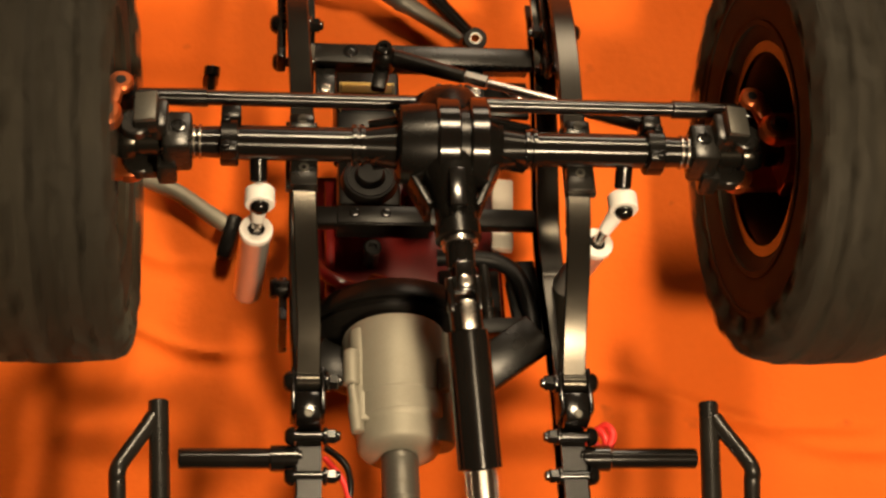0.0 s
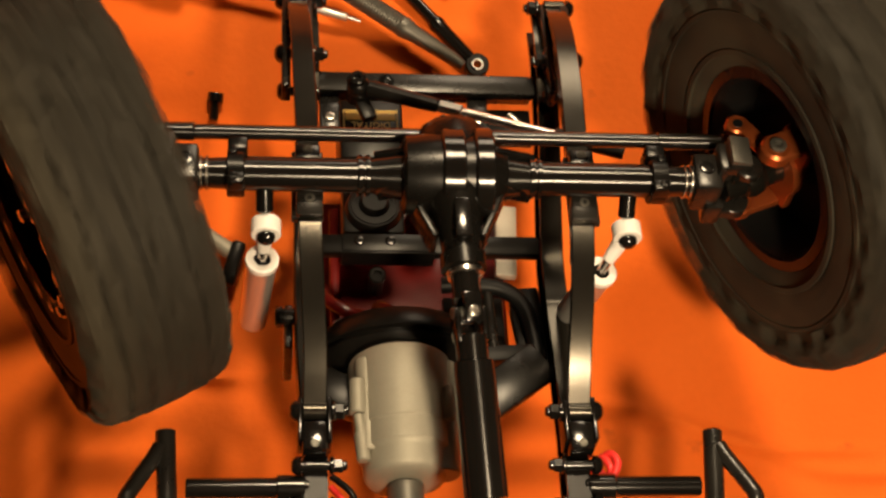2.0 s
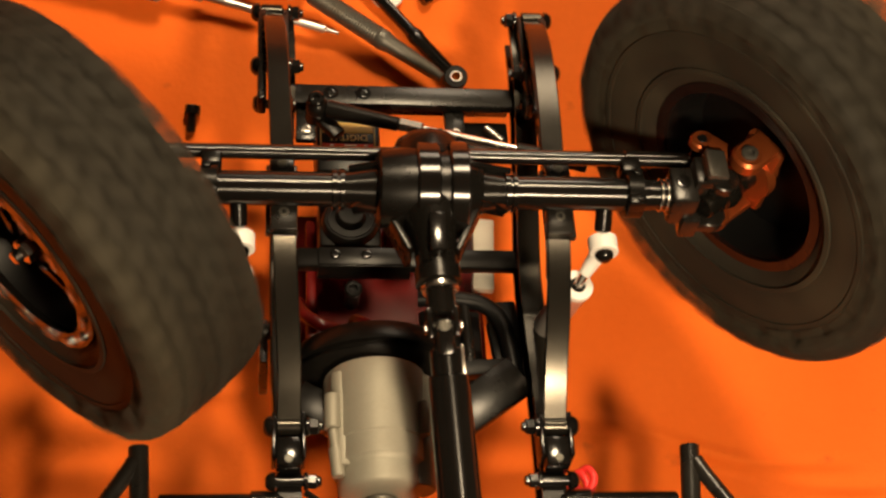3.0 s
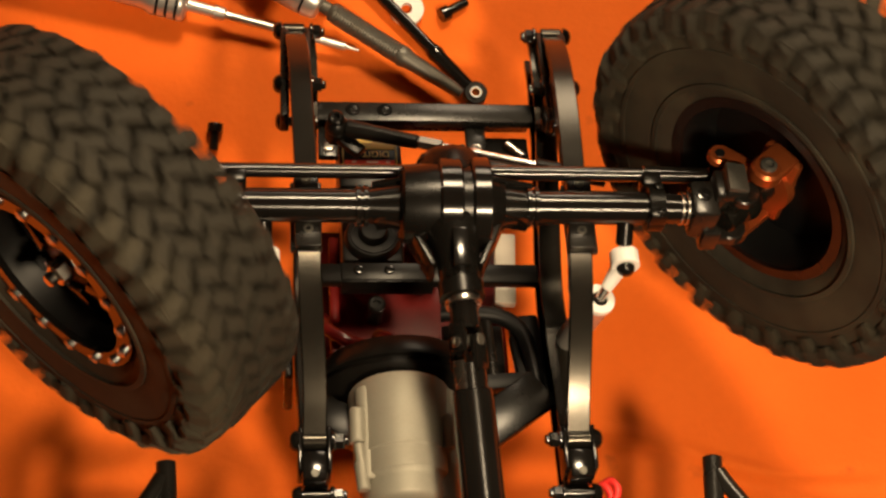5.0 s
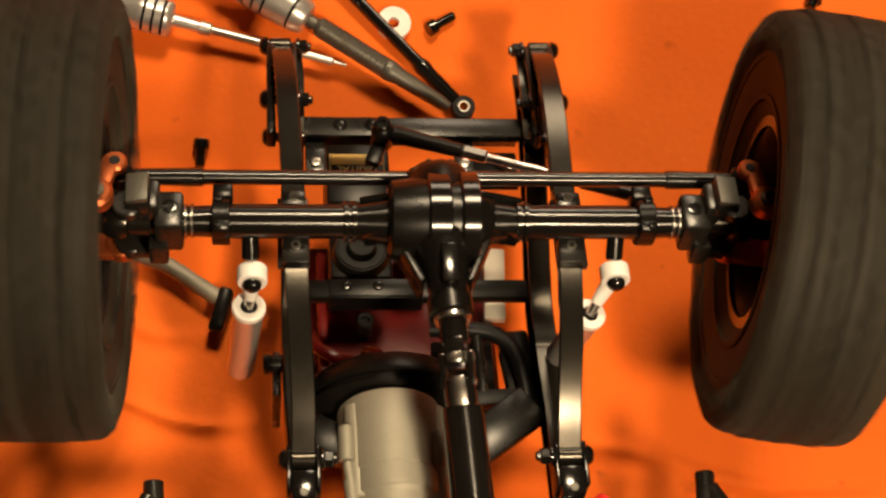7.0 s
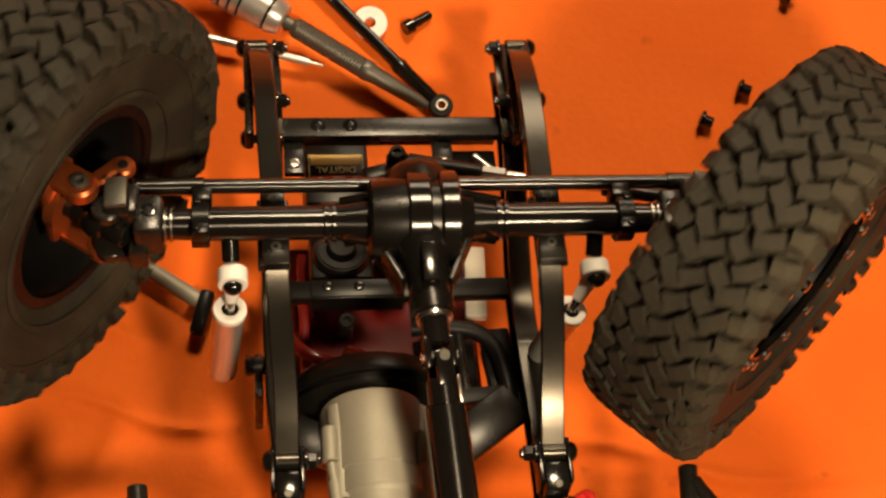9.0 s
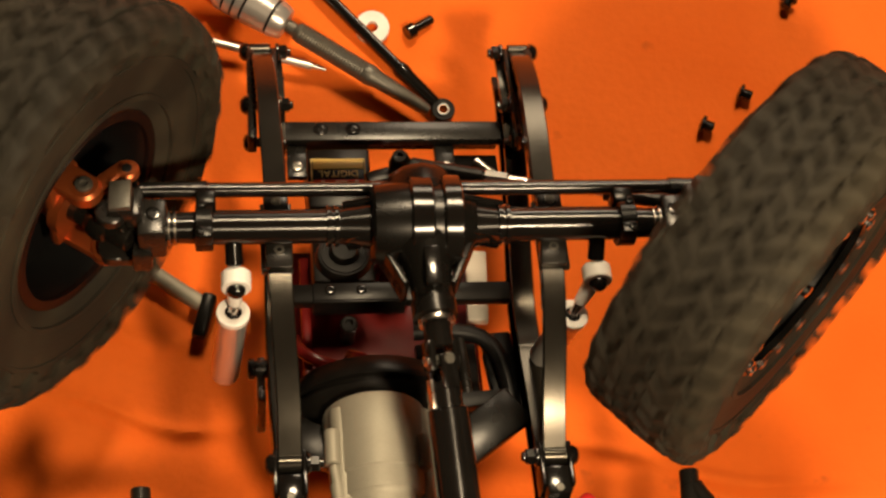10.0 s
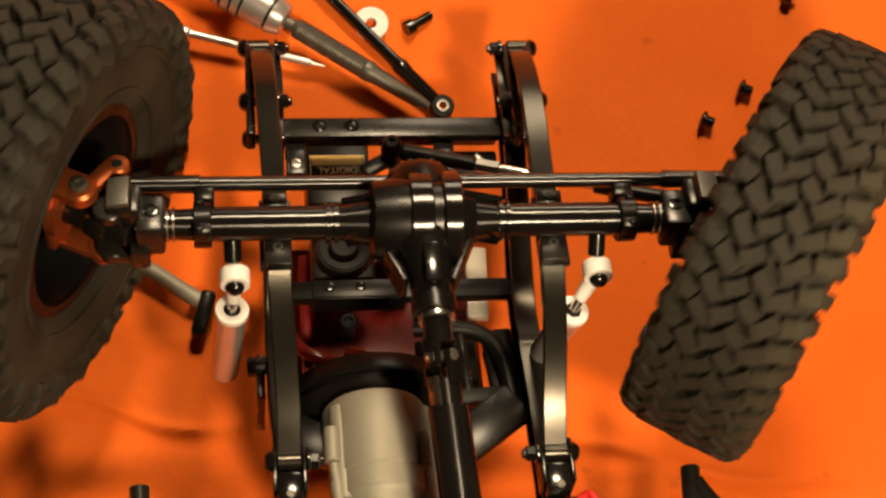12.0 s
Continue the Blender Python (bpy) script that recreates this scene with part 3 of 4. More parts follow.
    stay = part("bar_stay", bm, PLASTIC, bar, "dark plate below the cross bar")
    # a short bright rod set diagonally on the plate
    bm = bmesh.new()
    rod(bm, (24.4, 48.4, -35.4), (29.2, 43.2, -35.4), 1.7, 1.5)
    part("stay_rod", bm, STEEL, stay, "bright steel rod lying across")
    bm = bmesh.new()
    box(bm, (0, 7.5, -46.0), (64, 6.4, 3.4), (0, 0, 0), 0.6)
    box(bm, (-12.5, 7.5, -44.4), (27, 6.0, 1.6), (0, 0, 0), 0.4)
    box(bm, (-12.5, 4.8, -47.5), (27, 1.6, 7.0), (0, 0, 0), 0.4)
    plate = part("middle_crossmember", bm, PLASTIC, truck, "black plastic cross brace")
    for x in (-21.0, -12.0):
        screw_head("brace_screw", (x, 7.8, -43.6), (0, 0, 1), 1.5, 0.6, BLACK, plate)
    bm = bmesh.new()
    box(bm, (20.0, -37.5, -46), (26, 12.5, 3), (0, 0, 37), 0.8)
    part("gearbox_brace", bm, CASE, truck, "black angled gearbox brace")
    bm = bmesh.new()
    box(bm, (-27, -36, -52), (12, 10, 3), (0, 0, -34), 0.8)
    part("gearbox_brace", bm, PLASTIC, truck)


rails()


def servo():
    bm = bmesh.new()
    box(bm, (-16.0, 51.5, -57), (19.5, 23, 20), (0, 0, 0), 1.0)
    box(bm, (-15.2, 38.5, -55), (19.5, 3.0, 12), (0, 0, 0), 0.6)
    ob = part("steering_servo", bm, PLASTIC, truck, "black steering servo with a printed label")
    bm = bmesh.new()
    box(bm, (-16.2, 55.9, -46.9), (15.5, 3.4, 0.3), (0, 0, 0), 0.1)
    for x in (-8.2, 8.2):
        box(bm, (-16.2 + x, 52.2, -46.9), (0.35, 10.8, 0.3), (0, 0, 0), 0)
    box(bm, (-16.2, 57.9, -46.9), (16.7, 0.35, 0.3), (0, 0, 0), 0)
    part("label_band", bm, YELLOW, ob, "pale yellow label band with a thin frame")
    bm = bmesh.new()
    box(bm, (-16.2, 48.9, -46.9), (15.5, 2.4, 0.3), (0, 0, 0), 0.1)
    part("label_strip", bm, LABEL_RED, ob, "red label strip")
    bm = bmesh.new()
    for x, w in ((-21.0, 1.2), (-15.4, 3.6), (-10.6, 1.2)):
        box(bm, (x, 49.3, -46.7), (w, 0.6, 0.2), (0, 0, 0), 0)
    part("label_ink", bm, LABEL_WHITE, ob, "white marks on the red strip")
    curve = bpy.data.curves.new("lettering", "FONT")
    curve.body, curve.size, curve.extrude = "DIGITAL", 3.3 * MM, 0.1 * MM
    curve.align_x, curve.align_y = "CENTER", "CENTER"
    text = new("lettering", curve)
    bpy.context.view_layer.update()
    me = bpy.data.meshes.new_from_object(text)
    bpy.data.objects.remove(text)
    word = new("lettering", me)
    me.materials.append(YELLOW)
    word.parent = ob
    word.matrix_basis = spot(-16.2, 52.4, -46.7, 0, 0, 180)
    tagged(word, "yellow printed word")
    # the lower box with its round boss, beside the axle
    bm = bmesh.new()
    box(bm, (-16, 24, -57), (18.5, 18, 14), (0, 0, 0), 1.0)
    rod(bm, (-16.0, 23.0, -50), (-16.0, 23.0, -47), 8.6, 8.0, 28)
    rod(bm, (-16.0, 23.0, -47), (-16.0, 23.0, -44.5), 4.6, 4.0, 20)
    ring(bm, (-16.0, 23.0, -47), (0, 0, 1), 7.2, 6.0, 1.0)
    part("winch_box", bm, PLASTIC, truck, "black gear box with a round boss")
    bm = bmesh.new()
    box(bm, (-2.5, 9, -80), (59, 72, 2.4), (0, 0, 0), 0.8)
    floor_ = part("body_floor", bm, RED, truck, "dark red moulded body floor below the chassis")
    for centre, size, turn in (((-27, 4, -72), (3, 60, 14), (0, 0, 0)), ((8, -10, -70), (3, 18, 18), (0, 0, 6)), ((-10, -10, -72), (30, 2.4, 16), (20, 0, 0))):
        bm = bmesh.new()
        box(bm, centre, size, turn, 0.8)
        part("body_rib", bm, RED, floor_)
    for a, b, r0, r1 in (((1, 30, -80), (1, 30, -52), 7.0, 5.0),):
        bm = bmesh.new()
        rod(bm, a, b, r0, r1)
        part("body_boss", bm, RED, floor_)
    for line, r in (([(-31, 5, -66), (-29, -1, -63), (-24, -5, -62), (-18, -6, -64)], 2.0), ([(-14, -2, -66), (-11, -6, -63), (-9.5, -13, -64)], 3.0)):
        bm = bmesh.new()
        sweep(bm, line, r)
        part("body_rib", bm, RED, floor_)
    bm = bmesh.new()
    rod(bm, (-15.5, 1.0, -60), (-15.5, 1.0, -52), 2.2)
    bolt(bm, (-15.5, 1.0, -52), (0, -0.3, 1), 2.6, 2.2)
    part("body_post", bm, PLASTIC, truck)
    bm = bmesh.new()
    box(bm, (24.2, 16, -56), (6.4, 25, 3.0), (0, 0, -4), 0.5)
    part("battery_plate", bm, ALLOY, truck, "pale grey metal plate")


servo()


def gearbox():
    c = Vector((-10.6, 0, -48))
    bm = bmesh.new()
    lathe(bm, c + Vector((0, -31, 0)), c + Vector((0.6, -67, 0.6)), [(0, 14.0), (1.2, 14.4), (10, 13.8), (21, 13.5), (21.4, 13.1), (27.5, 12.9), (28.4, 11.9), (29.5, 11.6), (33.5, 11.4), (35, 10.2), (36, 6.0)], 40)
    rod(bm, c + Vector((11.0, -32, 2)), c + Vector((10.6, -65, 2)), 5.0, 4.6, 20)
    rod(bm, c + Vector((-9.5, -33, 7)), c + Vector((-9.5, -60, 6)), 3.4, 3.0, 18)
    body = part("gearbox", bm, CAST, truck, "grey cast metal gearbox housing")
    bm = bmesh.new()
    rod(bm, c + Vector((-12.4, -40, 9.0)), c + Vector((-12.4, -50, 8.6)), 2.3)
    rod(bm, c + Vector((-12.3, -50, 8.6)), c + Vector((-11.6, -56, 8.0)), 1.4)
    rod(bm, c + Vector((-11.6, -55, 7.5)), c + Vector((-11.0, -63, 7.0)), 2.0, 1.8)
    rod(bm, c + Vector((12.4, -42, 9.0)), c + Vector((12.0, -52, 9.0)), 1.6)
    part("boss", bm, CAST, body)
    bm = bmesh.new()
    lathe(bm, (-9, -14, -64), (-9, -34, -64), [(0, 18), (2, 24), (7, 26.5), (9, 26.5), (9.3, 25.2), (11, 25.2), (11.4, 26.5), (14, 26.0), (17, 23), (20, 17)], 56)
    part("bell_housing", bm, PLASTIC, body, "black round bell housing")
    # an open bracket beside the housing, with two posts across its window
    bm = bmesh.new()
    sweep(bm, [(3, -3, -50), (12, -3.5, -49), (21, -5, -49), (26.6, -10, -50), (29, -20, -51), (29.6, -32, -52)], 2.4, 12)
    box(bm, (27.6, -18, -54), (7.0, 20, 3), (0, 0, 6), 0.8)
    box(bm, (14, -26.5, -50), (30, 5.0, 4), (0, 0, 4), 0.8)
    box(bm, (13.0, -15, -58), (18, 24, 3), (0, 0, 0), 0.8)
    box(bm, (29.4, -15, -57), (9.0, 30, 3), (0, 0, 5), 0.8)
    part("housing_bracket", bm, RIM, body, "black open bracket")
    for x, mat in ((12.6, PLASTIC), (16.2, SATIN)):
        bm = bmesh.new()
        rod(bm, (x, -5, -49.5), (x + 0.8, -26, -49.5), 1.5)
        part("bracket_post", bm, mat, body)
    return body


gearbox()


def output_shaft():
    bm = bmesh.new()
    lathe(bm, (0, 0, 0), (0, -60, 0), [(0, 4.2), (1, 5.0), (13, 5.0), (15.5, 3.0), (18, 1.9), (24, 1.9), (26, 4.6), (60, 4.6)], 24)
    box(bm, (0, -6, 4.4), (3.0, 7, 1.4), (0, 0, 0), 0.3)
    return part("output_shaft", bm, TOOL, truck, "bright steel output shaft")


rear_shaft = output_shaft()


def front_shaft():
    """Made along -y from the joint at the differential."""
    bm = bmesh.new()
    rod(bm, (0, -16, 0), (0, -23, 0), 4.2)
    lathe(bm, (0, -22, 0), (0, -58, 0), [(0, 3.4), (1, 5.2), (4, 5.4), (35.5, 5.6), (36, 4.6)], 28)
    ob = part("drive_shaft", bm, TURNED_LONG, truck, "glossy black telescopic drive shaft")
    bm = bmesh.new()
    rod(bm, (0, 0, 0), (0, -7, 0), 3.7)
    for z in (-1, 1):
        box(bm, (0, -9.2, z * 3.4), (4.8, 8, 1.8), (0, 0, 0), 0.6)
    part("joint_fork", bm, BLACK, ob)
    bm = bmesh.new()
    rod(bm, (0, -10.5, -4.4), (0, -10.5, 4.4), 1.7)
    rod(bm, (-4.6, -10.5, 0), (4.6, -10.5, 0), 1.7)
    part("joint_cross", bm, TOOL, ob, "dark steel joint cross")
    bm = bmesh.new()
    for x in (-1, 1):
        box(bm, (x * 3.6, -13.5, 0), (1.8, 9, 4.8), (0, 0, 0), 0.6)
    part("joint_fork", bm, BLACK, ob)
    bm = bmesh.new()
    rod(bm, (0, -57, 0), (0, -112, 0), 3.2)
    inner = part("splined_shaft", bm, STEEL, ob, "bright steel splined shaft")
    for k in range(12):
        a = 2 * math.pi * k / 12
        bm = bmesh.new()
        box(bm, (3.4 * math.cos(a), -85, 3.4 * math.sin(a)), (1.2, 54, 1.4), (0, -math.degrees(a), 0), 0)
        part("spline", bm, STEEL, inner)
    bm = bmesh.new()
    for z in (-1, 1):
        bolt(bm, (0, -10.5, z * 4.3), (0, 0, z), 1.5, 0.6)
    box(bm, (0, -19, 4.2), (3.4, 7.5, 1.0), (0, 0, 0), 0.3)
    part("joint_pin", bm, STEEL, ob, "bright steel joint pins")
    return ob


front_drive = front_shaft()


def shock(s, eye_, cap, foot):
    bm = bmesh.new()
    rod(bm, (s * 48.6, -2.5, -2.5), (s * 48.4, -7.2, -7.0), 2.3)
    post = part("shock_post", bm, BLACK, truck)
    e, c, f = Vector(eye_), Vector(cap), Vector(foot)
    w = (f - c).normalized()
    bm = bmesh.new()
    rod(bm, c, f, 4.1, 3.9, 28, 0.5)
    ob = part("shock_absorber", bm, SHOCK, truck, "silver shock absorber with a white cap")
    bm = bmesh.new()
    ring(bm, c + w * 0.2, w, 4.5, 2.3, 2.2)
    part("shock_cap", bm, WHITE, ob, "white nylon cap")
    # a dark disc stands in for the shade inside the cap's hole
    bm = bmesh.new()
    rod(bm, c - w * 0.4, c + w * 0.3, 2.35)
    part("cap_hole_shade", bm, PLASTIC, ob, "dark disc for the shade in the cap's hole")
    # the eye turns on a ball whose bolt runs along the truck
    ball = e + Vector((0, -0.3, 1.2))
    eye_mid = ball + Vector((0, 2.5, 0))
    bm = bmesh.new()
    ring(bm, eye_mid, (0, 1, 0), 3.95, 2.5, 4.8, 32)
    rod(bm, eye_mid + (c - eye_mid).normalized() * 2.9, eye_mid + (c - eye_mid) * 0.72, 2.3, 1.7)
    part("ball_end", bm, WHITE, ob, "white nylon ball end")
    bm = bmesh.new()
    bmesh.ops.create_uvsphere(bm, u_segments=18, v_segments=12, radius=2.55 * MM, matrix=Matrix.Translation(ball * MM))
    rod(bm, ball + Vector((0, 1, 0)), ball + Vector((0, 6.5, 0.4)), 1.6)
    part("ball", bm, BLACK, ob, "dark steel ball")
    bm = bmesh.new()
    rod(bm, eye_mid + (c - eye_mid) * 0.6, c - w * 0.5, 1.3)
    rod(bm, c - w * 1.6, c - w * 0.3, 1.5, 1.5, 6)
    part("shock_rod", bm, CHROME, ob, "polished shock rod")


shock(-1, (-48.0, -12.4, -11.5), (-48.9, -14.0, -20.0), (-51.3, -13.1, -54.0))
shock(1, (48.8, -12.4, -11.0), (42.9, -16.6, -20.0), (39.0, -14.4, -46.0))


def sliders():
    for s in (-1, 1):
        bm = bmesh.new()
        rod(bm, (s * 73.4, -55.0, -39), (s * 66.0, -190, -66), 2.65, 2.65, 20, 0.3)
        part("slider_tube", bm, SATIN, truck, "satin black side slider tube")
        bm = bmesh.new()
        sweep(bm, [(s * 74.4, -59.5, -39), (s * 76.2, -63, -39), (s * 80.8, -70.6, -39), (s * 82.6, -74.5, -39.2), (s * 82.6, -79, -42.0), (s * 81.2, -100, -46.5), (s * 75.6, -190, -65)], 2.2)
        part("slider_rail", bm, SATIN, truck, "bent satin black outer slider rail")
        bm = bmesh.new()
        rod(bm, (s * 36, -71.4, -39), (s * 67.6, -71.4, -39), 2.7)
        rod(bm, (s * 37, -71.4, -39), (s * 44.5, -71.4, -39), 3.4)
        stub = part("slider_stub", bm, BLACK, truck, "glossy black mounting stub")
        bm = bmesh.new()
        rod(bm, (s * 37, -82.8, -44), (s * 72, -82.8, -44), 2.0)
        part("slider_bar", bm, SATIN, truck)


sliders()


def wires():
    bm = bmesh.new()
    sweep(bm, [(42, -62, -46), (45, -60.5, -42), (46.5, -64, -41), (44, -68, -43), (41.5, -64, -45), (40.5, -70, -48)], 1.1)
    sweep(bm, [(41, -64, -48), (43, -61, -43.5), (44.8, -65.5, -42.5), (41.8, -70.5, -46)], 1.1)
    part("red_cable", bm, WIRE, truck, "looped red cable")
    bm = bmesh.new()
    sweep(bm, [(-30, -68, -46), (-25, -76, -45), (-24, -84, -47), (-30, -90, -50)], 0.9)
    part("red_cable", bm, WIRE, truck, "thin red cable")
    bm = bmesh.new()
    sweep(bm, [(-30, -66, -44), (-24.5, -72, -43), (-24.0, -80, -46), (-30, -84, -50)], 0.9)
    part("black_cable", bm, PLASTIC, truck)


wires()


def drag_link():
    """Made from the ball on the servo arm, along x."""
    bm = bmesh.new()
    rod(bm, (3, 0, 0), (24, 0, 0), 2.6, 2.0)
    bmesh.ops.create_uvsphere(bm, u_segments=16, v_segments=10, radius=3.4 * MM)
    ob = part("drag_link", bm, PLASTIC, truck, "black steering link with a steel turnbuckle")
    bm = bmesh.new()
    rod(bm, (24, 0, 0), (31, 0, 0), 2.0, 2.0, 6)
    rod(bm, (31, 0, 0), (60, 0, 0), 1.35)
    part("turnbuckle", bm, CHROME, ob, "bright steel threaded rod")
    screw_head("link_screw", (0, 0, 2.6), (0, -0.2, 1), 2.3, 2.0, BLACK, ob)
    bm = bmesh.new()
    rod(bm, (58, 0, 0), (78, 0, 0), 2.2)
    part("link_end", bm, PLASTIC, ob)
    return ob


link = drag_link()


def servo_arm():
    """Made round its spline, pointing along y."""
    bm = bmesh.new()
    box(bm, (0, 11.0, 0), (4.4, 10, 2.6), (0, 0, 0), 0.8)
    rod(bm, (0, 16, -2), (0, 16, 2.6), 3.2)
    return part("servo_arm", bm, PLASTIC, truck, "black servo arm")


arm = servo_arm()

# ---- loose things on the cloth ----


def thing(name, bm, mat, label, category, at, group=""):
    return tagged(part(name, bm, mat, None, at=at), label, category, group)


def screwdriver(name, tip, tail, long_shaft, shaft_r, lift, label, shaft_mat, fat):
    """A precision driver with a banded metal handle, lying on the cloth."""
    a, b = Vector((*tip, lift)), Vector((*tail, lift if fat else lift + 3.0))
    n = (b - a).length
    base = tagged(new(name), label, "screwdriver")
    base.matrix_basis = Matrix.Translation(a * MM) @ (b - a).to_track_quat("Y", "Z").to_matrix().to_4x4()
    bm = bmesh.new()
    if fat:
        lathe(bm, (0, 0, 0), (0, n, 0), [(0, 1.6), (4, 2.3), (20, 2.9), (22, 3.4), (23.5, 3.7), (25, 3.4)], 24)
        profile = [(0.0, 3.3)]
        for i in range(26):
            profile += [(0.3 + i, 3.5), (0.7 + i, 3.3)]
        profile += [(26.5, 3.2), (27.5, 2.2), (32, 2.2)]
        lathe(bm, (0, 25, 0), (0, n, 0), profile, 24)
    else:
        lathe(bm, (0, 0, 0), (0, n, 0), [(0, 0.5), (4.5, 0.7), (5.0, 1.4), (long_shaft - 13, 1.4), (long_shaft - 12.5, 2.1), (long_shaft - 9, 2.3), (long_shaft - 8.6, 1.9), (long_shaft + 0.5, 2.1)], 16)
    part("driver_shaft", bm, shaft_mat, base)
    bm = bmesh.new()
    k = 55.5 if fat else long_shaft
    big = 7.4 if fat else 6.2
    if fat:
        bands = (5.5, 15.0, 18.5, 22.0)
        profile = [(0, 2.4), (0.4, 5.2), (1.5, 5.8), (4.6, 6.6)]
    else:
        bands = (3.2, 6.4, 9.6)
        profile = [(0, 2.2), (0.3, 4.9), (1.2, 5.9), (2.4, big)]
    for q in bands:
        r = min(big, 6.0 + q * 0.12) if fat else big
        profile += [(q - 0.5, r), (q - 0.4, r * 0.9), (q + 0.4, r * 0.9), (q + 0.5, r)]
    profile += [(bands[-1] + 2.5, big), (bands[-1] + 4.5, big * 0.82), (60, big * 0.82), (70, big * 0.7), (73, big * 0.4)]
    lathe(bm, (0, k, 0), (0, k + 75, 0), profile, 28)
    part("driver_handle", bm, SHOCK, base, "silver grooved handle")
    for q in bands:
        r = min(big, 6.0 + q * 0.12) if fat else big
        bm = bmesh.new()
        ring(bm, (0, k + q, 0), (0, 1, 0), r * 0.95, r * 0.86, 0.8)
        part("grip_band", bm, PLASTIC, base, "black band")


screwdriver("screwdriver", (17.3, 61.8), (-27.9, 90.8), 60, 3, 7.4, "heavy grey driver with a grooved silver handle on the cloth", TOOL, True)
screwdriver("screwdriver", (-16.8, 77.3), (-92, 95.5), 59, 1.4, 4.2, "thin bright precision screwdriver with a silver handle on the cloth", SHOCK, False)


def push_rod():
    a, b = Vector((22.5, 63.0, 3.0)), Vector((-14.5, 103.0, 3.0))
    base = tagged(new("push_rod"), "loose black threaded link rod with a ball eye", "link rod")
    base.matrix_basis = Matrix.Translation(a * MM) @ (b - a).to_track_quat("Y", "Z").to_matrix().to_4x4()
    bm = bmesh.new()
    lathe(bm, (0, 3.5, 0), (0, 90, 0), [(0, 2.4), (13, 2.5), (16, 2.9), (18, 2.4), (18.4, 2.1), (86, 2.1)], 20)
    part("rod_body", bm, BLACK, base)
    bm = bmesh.new()
    ring(bm, (0, 0, 0), (0, 0, 1), 4.0, 2.3, 4.4)
    part("rod_eye", bm, PLASTIC, base)
    bm = bmesh.new()
    ring(bm, (0, 0, 0.3), (0, 0, 1), 2.3, 1.4, 4.6)
    part("eye_ball", bm, STEEL, base, "bright steel ball with a hole")


push_rod()


def washer():
    bm = bmesh.new()
    ring(bm, (0, 0, 1.3), (0, 0, 1), 5.9, 1.9, 2.2, 36)
    thing("washer", bm, WHITE, "white round washer lying on the cloth", "washer", spot(-0.3, 93.4, 0))


washer()


def cap_screw(at_, way, long_, label, flange=False):
    bm = bmesh.new()
    r = 1.5
    if flange:
        lathe(bm, (0, 0, 2.9), (0, 10, 2.9), [(0, 1.6), (0.6, 3.1), (1.5, 3.1), (1.8, 2.6), (2.0, 1.9), (4.6, 1.9), (5.0, 1.5)], 18)
    else:
        lathe(bm, (0, 0, 2.6), (0, 12, 2.6), [(0, 1.2), (0, 2.5), (0.4, 2.6), (3.0, 2.6), (3.1, r), (long_ - 0.4, r), (long_, r - 0.4)], 18)
        for k in range(int((long_ - 4) / 0.8)):
            ring(bm, (0, 3.8 + 0.8 * k, 2.6), (0, 1, 0), r + 0.14, r - 0.3, 0.35, 14)
    thing("screw", bm, BLACK, label, "screw", spot(at_[0], at_[1], -1.0 if flange else -0.6, -6 if not flange else 8, 0, way), "loose screws")


cap_screw((11.2, 91.0), -58, 11, "black cap screw lying on the cloth")
cap_screw((-64.6, 51.8), 176, 9, "short black cap screw beside the axle")
cap_screw((127.8, 70.2), -115, 6, "small black flanged screw on the cloth", True)
cap_screw((113.2, 58.8), -115, 6, "small black flanged screw on the cloth", True)
cap_screw((149.5, 105.5), 150, 6, "small black flanged screw at the edge of the cloth", True)


def wrench():
    base = tagged(new("multi_wrench"), "dull grey metal wrench lying under the axle", "wrench")
    base.matrix_basis = spot(-57, -3, 3.2, 0, 0, 0)
    bm = bmesh.new()
    sweep(bm, [(0, 0, 0), (-8, 5, 0.3), (-17, 11, 0.6), (-26, 15, 1.0), (-36, 19, 1.2)], 2.8)
    part("wrench_arm", bm, CAST, base)
    bm = bmesh.new()
    box(bm, (-1.0, -3, 1.0), (5.0, 15, 5.6), (0, 0, -16), 1.5)
    part("wrench_head", bm, PLASTIC, base)


wrench()

# ---- motion ----
STEER = [(0.0, -1.1), (0.5, -0.7), (1.0, 3), (1.5, 15), (2.0, 22), (2.5, 31), (3.0, 37), (3.2, 39), (4.8, 40), (5.0, 40), (5.5, 40), (5.7, 33), (6.0, 17), (6.3, 3), (6.5, -2.2),
         (6.8, -4.5), (7.0, -6), (7.2, -9), (7.4, -14), (8.4, -31), (8.8, -34), (9.0, -34), (11.7, -34), (12.0, -26)]
# turns of the wheels, in degrees a second, from time to time
SPEED = [(0.0, 480), (2.2, 480), (2.45, 430), (2.6, 430), (2.75, 900), (2.95, 760), (3.1, 420), (3.2, 120), (4.75, 110), (4.9, 500), (5.0, 160), (5.2, 600), (5.4, 220), (5.5, 300), (5.7, 700), (7.3, 900),
         (8.6, 300), (8.8, 150), (9.0, 120), (9.1, 700), (9.3, 160), (9.4, 500), (9.5, 60), (9.6, 200), (9.9, 400), (10.0, 300), (10.5, 220), (10.8, 600), (11.1, 300), (11.3, 80), (11.5, 600), (11.6, 90), (11.8, 500), (12.0, 60)]


# play in the linkage while it crosses the middle
SLACK = [(0, 0), (6.2, 0), (6.5, 3), (7.2, 4), (7.8, 0), (12, 0)]
SLACK_LEFT = [(0, 0), (6.2, 0), (6.5, 3.4), (6.8, 4.2), (7.0, 2.4), (7.2, 1.4), (7.8, 0), (12, 0)]
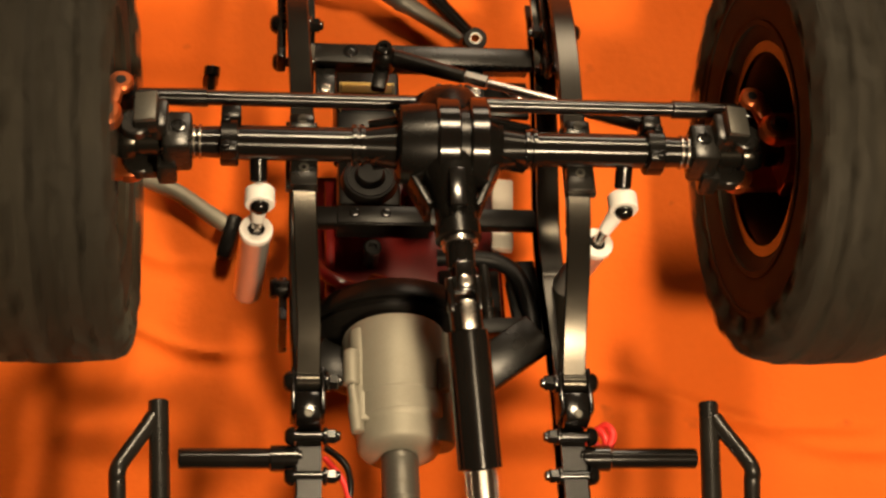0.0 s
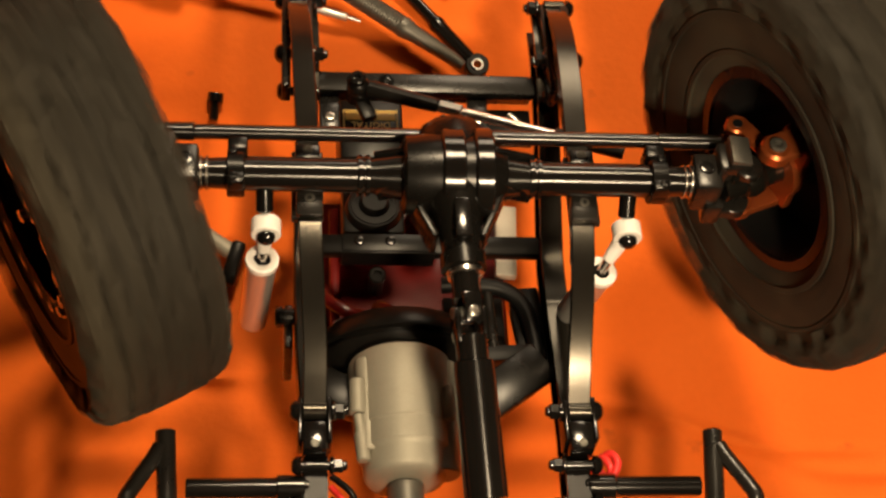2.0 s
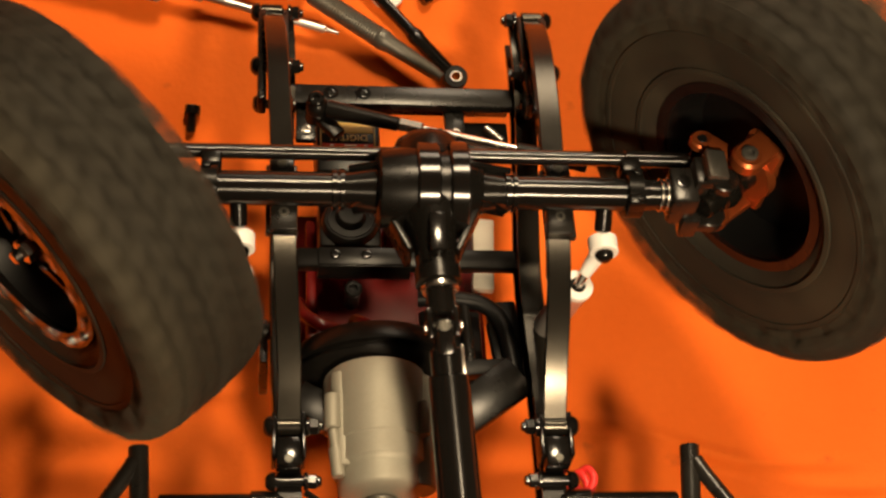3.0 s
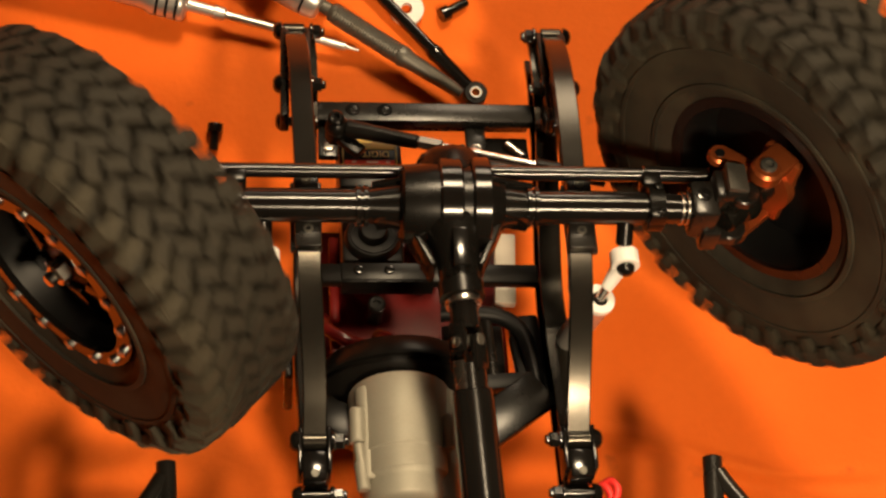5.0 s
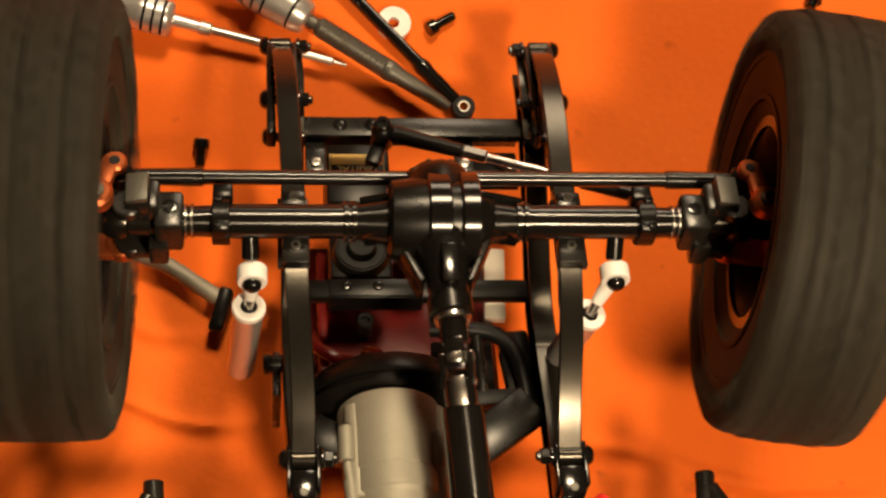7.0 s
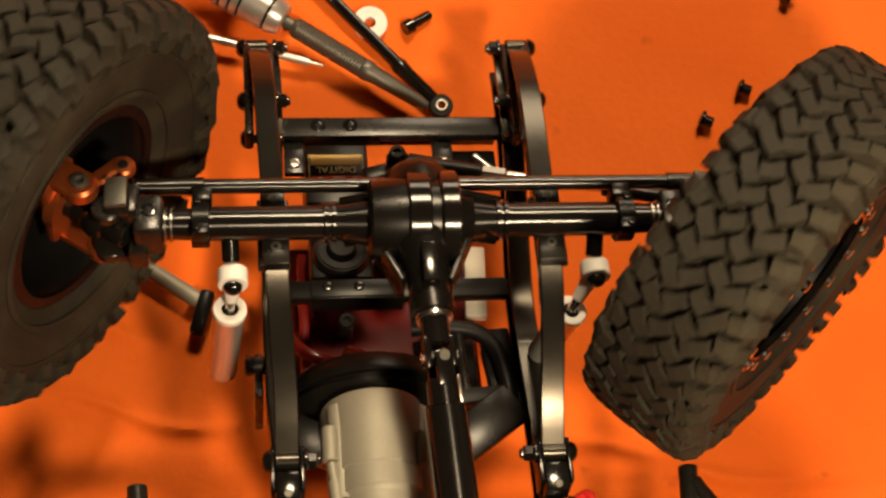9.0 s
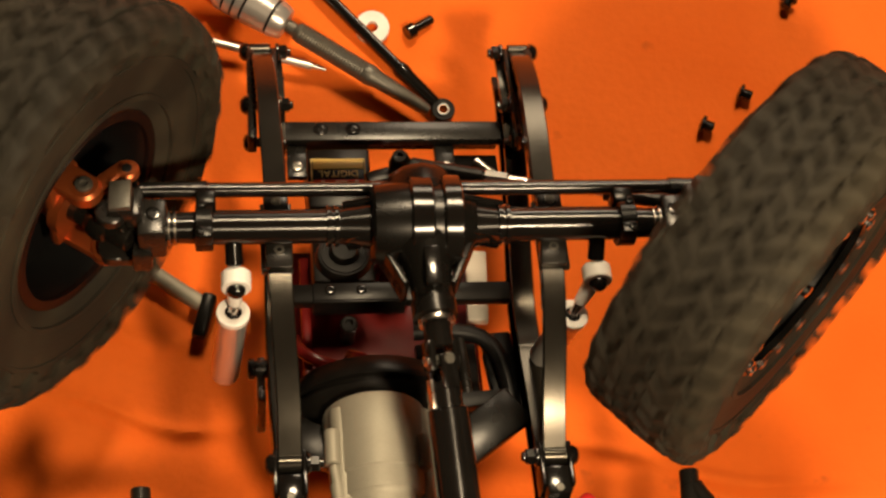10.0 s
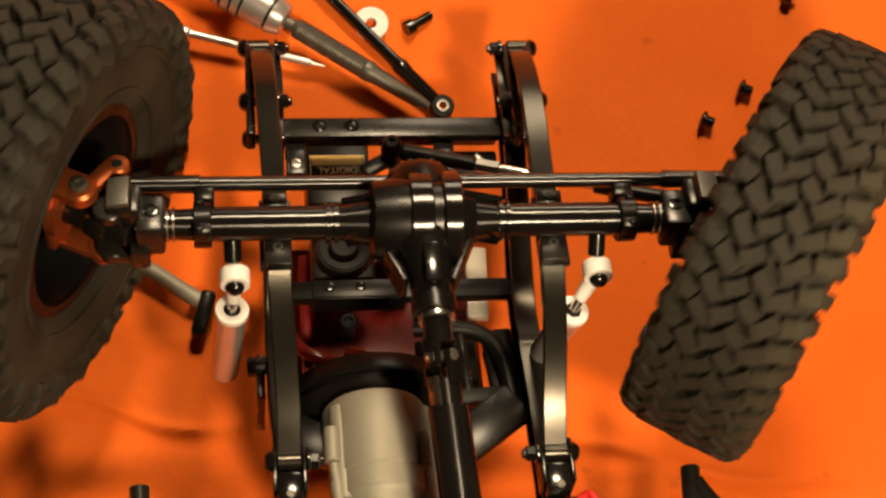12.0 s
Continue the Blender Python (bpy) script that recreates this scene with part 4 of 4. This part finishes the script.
# how much further the inner wheel turns
INNER = [(-36, 0.40), (-34, 0.38), (-26, 0.34), (-10, 0.34), (-5, 0.27), (0, 0.0)]


def between(rows, t):
    for (t0, a), (t1, b) in zip(rows, rows[1:]):
        if t <= t1:
            u = (t - t0) / (t1 - t0)
            return a + (b - a) * u
    return rows[-1][1]


def steer(s, t):
    """The wheel on the inside of the turn turns further than the other."""
    a = between(STEER, t)
    if s < 0:
        return a * 1.15 + 3 if a > 0 else a + 3 * (1 + a / 34) + between(SLACK_LEFT, t)
    if a > 0:
        return a + 3.5 * max(0.0, 1 - a / 20)
    toe = 3.5 * max(0.0, 1 + a / 3.5)
    return toe + a * (1 + between(INNER, a)) - 0.5 * between(SLACK, t)


def motions():
    times = [n / FPS for n in range(int(12 * FPS) + 1)]
    spin, angle = [], 0.0
    for t in times:
        spin.append(angle)
        angle += between(SPEED, t) / FPS
    for s in (-1, 1):
        rows = []
        for t, a in zip(times, spin):
            turn = steer(s, t)
            m = spot(s * KING, 1.6, 0, 0, 0, turn + (180 if s < 0 else 0)) @ spot(OFFSET, 0, 0, s * -a, 0, 0)
            rows.append((t, m))
        walk(wheels[s], rows)
    slow = [n / 10 for n in range(121)]
    for s in (-1, 1):
        walk(knuckles[s], [(t, spot(s * KING, 0, 0, 0, 0, steer(s, t))) for t in slow])
    walk(tie, [(t, spot(-12.8 * math.sin(radians(between(STEER, t))), 12.8 * math.cos(radians(between(STEER, t))), 2.0)) for t in slow])
    rows, arms = [], []
    for t in slow:
        k = radians(between(STEER, t))
        swing = radians(-9) + k * (1.35 if k > 0 else 1.9)
        a = Vector((-16.6 - 16 * math.sin(swing), 27 + 16 * math.cos(swing), -15))
        b = Vector((62 - 12 * math.sin(k), 13, -7.5))
        way = (b - a).normalized()
        rows.append((t, Matrix.Translation(a * MM) @ way.to_track_quat("X", "Z").to_matrix().to_4x4()))
        arms.append((t, spot(-16.6, 27, -18.5, 0, 0, math.degrees(swing))))
    walk(link, rows)
    walk(arm, arms)
    a, b = Vector((2.7, -28.0, -2.5)), Vector((7.7, -80.6, -25))
    lean = (a - b).to_track_quat("Y", "Z").to_matrix().to_4x4()
    walk(front_drive, [(t, Matrix.Translation(a * MM) @ lean @ Matrix.Rotation(radians(k * 1.7), 4, "Y")) for t, k in zip(times, spin)])
    walk(rear_shaft, [(t, spot(-10.2, -66.5, -47.4, 0, -k * 1.7, 0)) for t, k in zip(times, spin)])


motions()
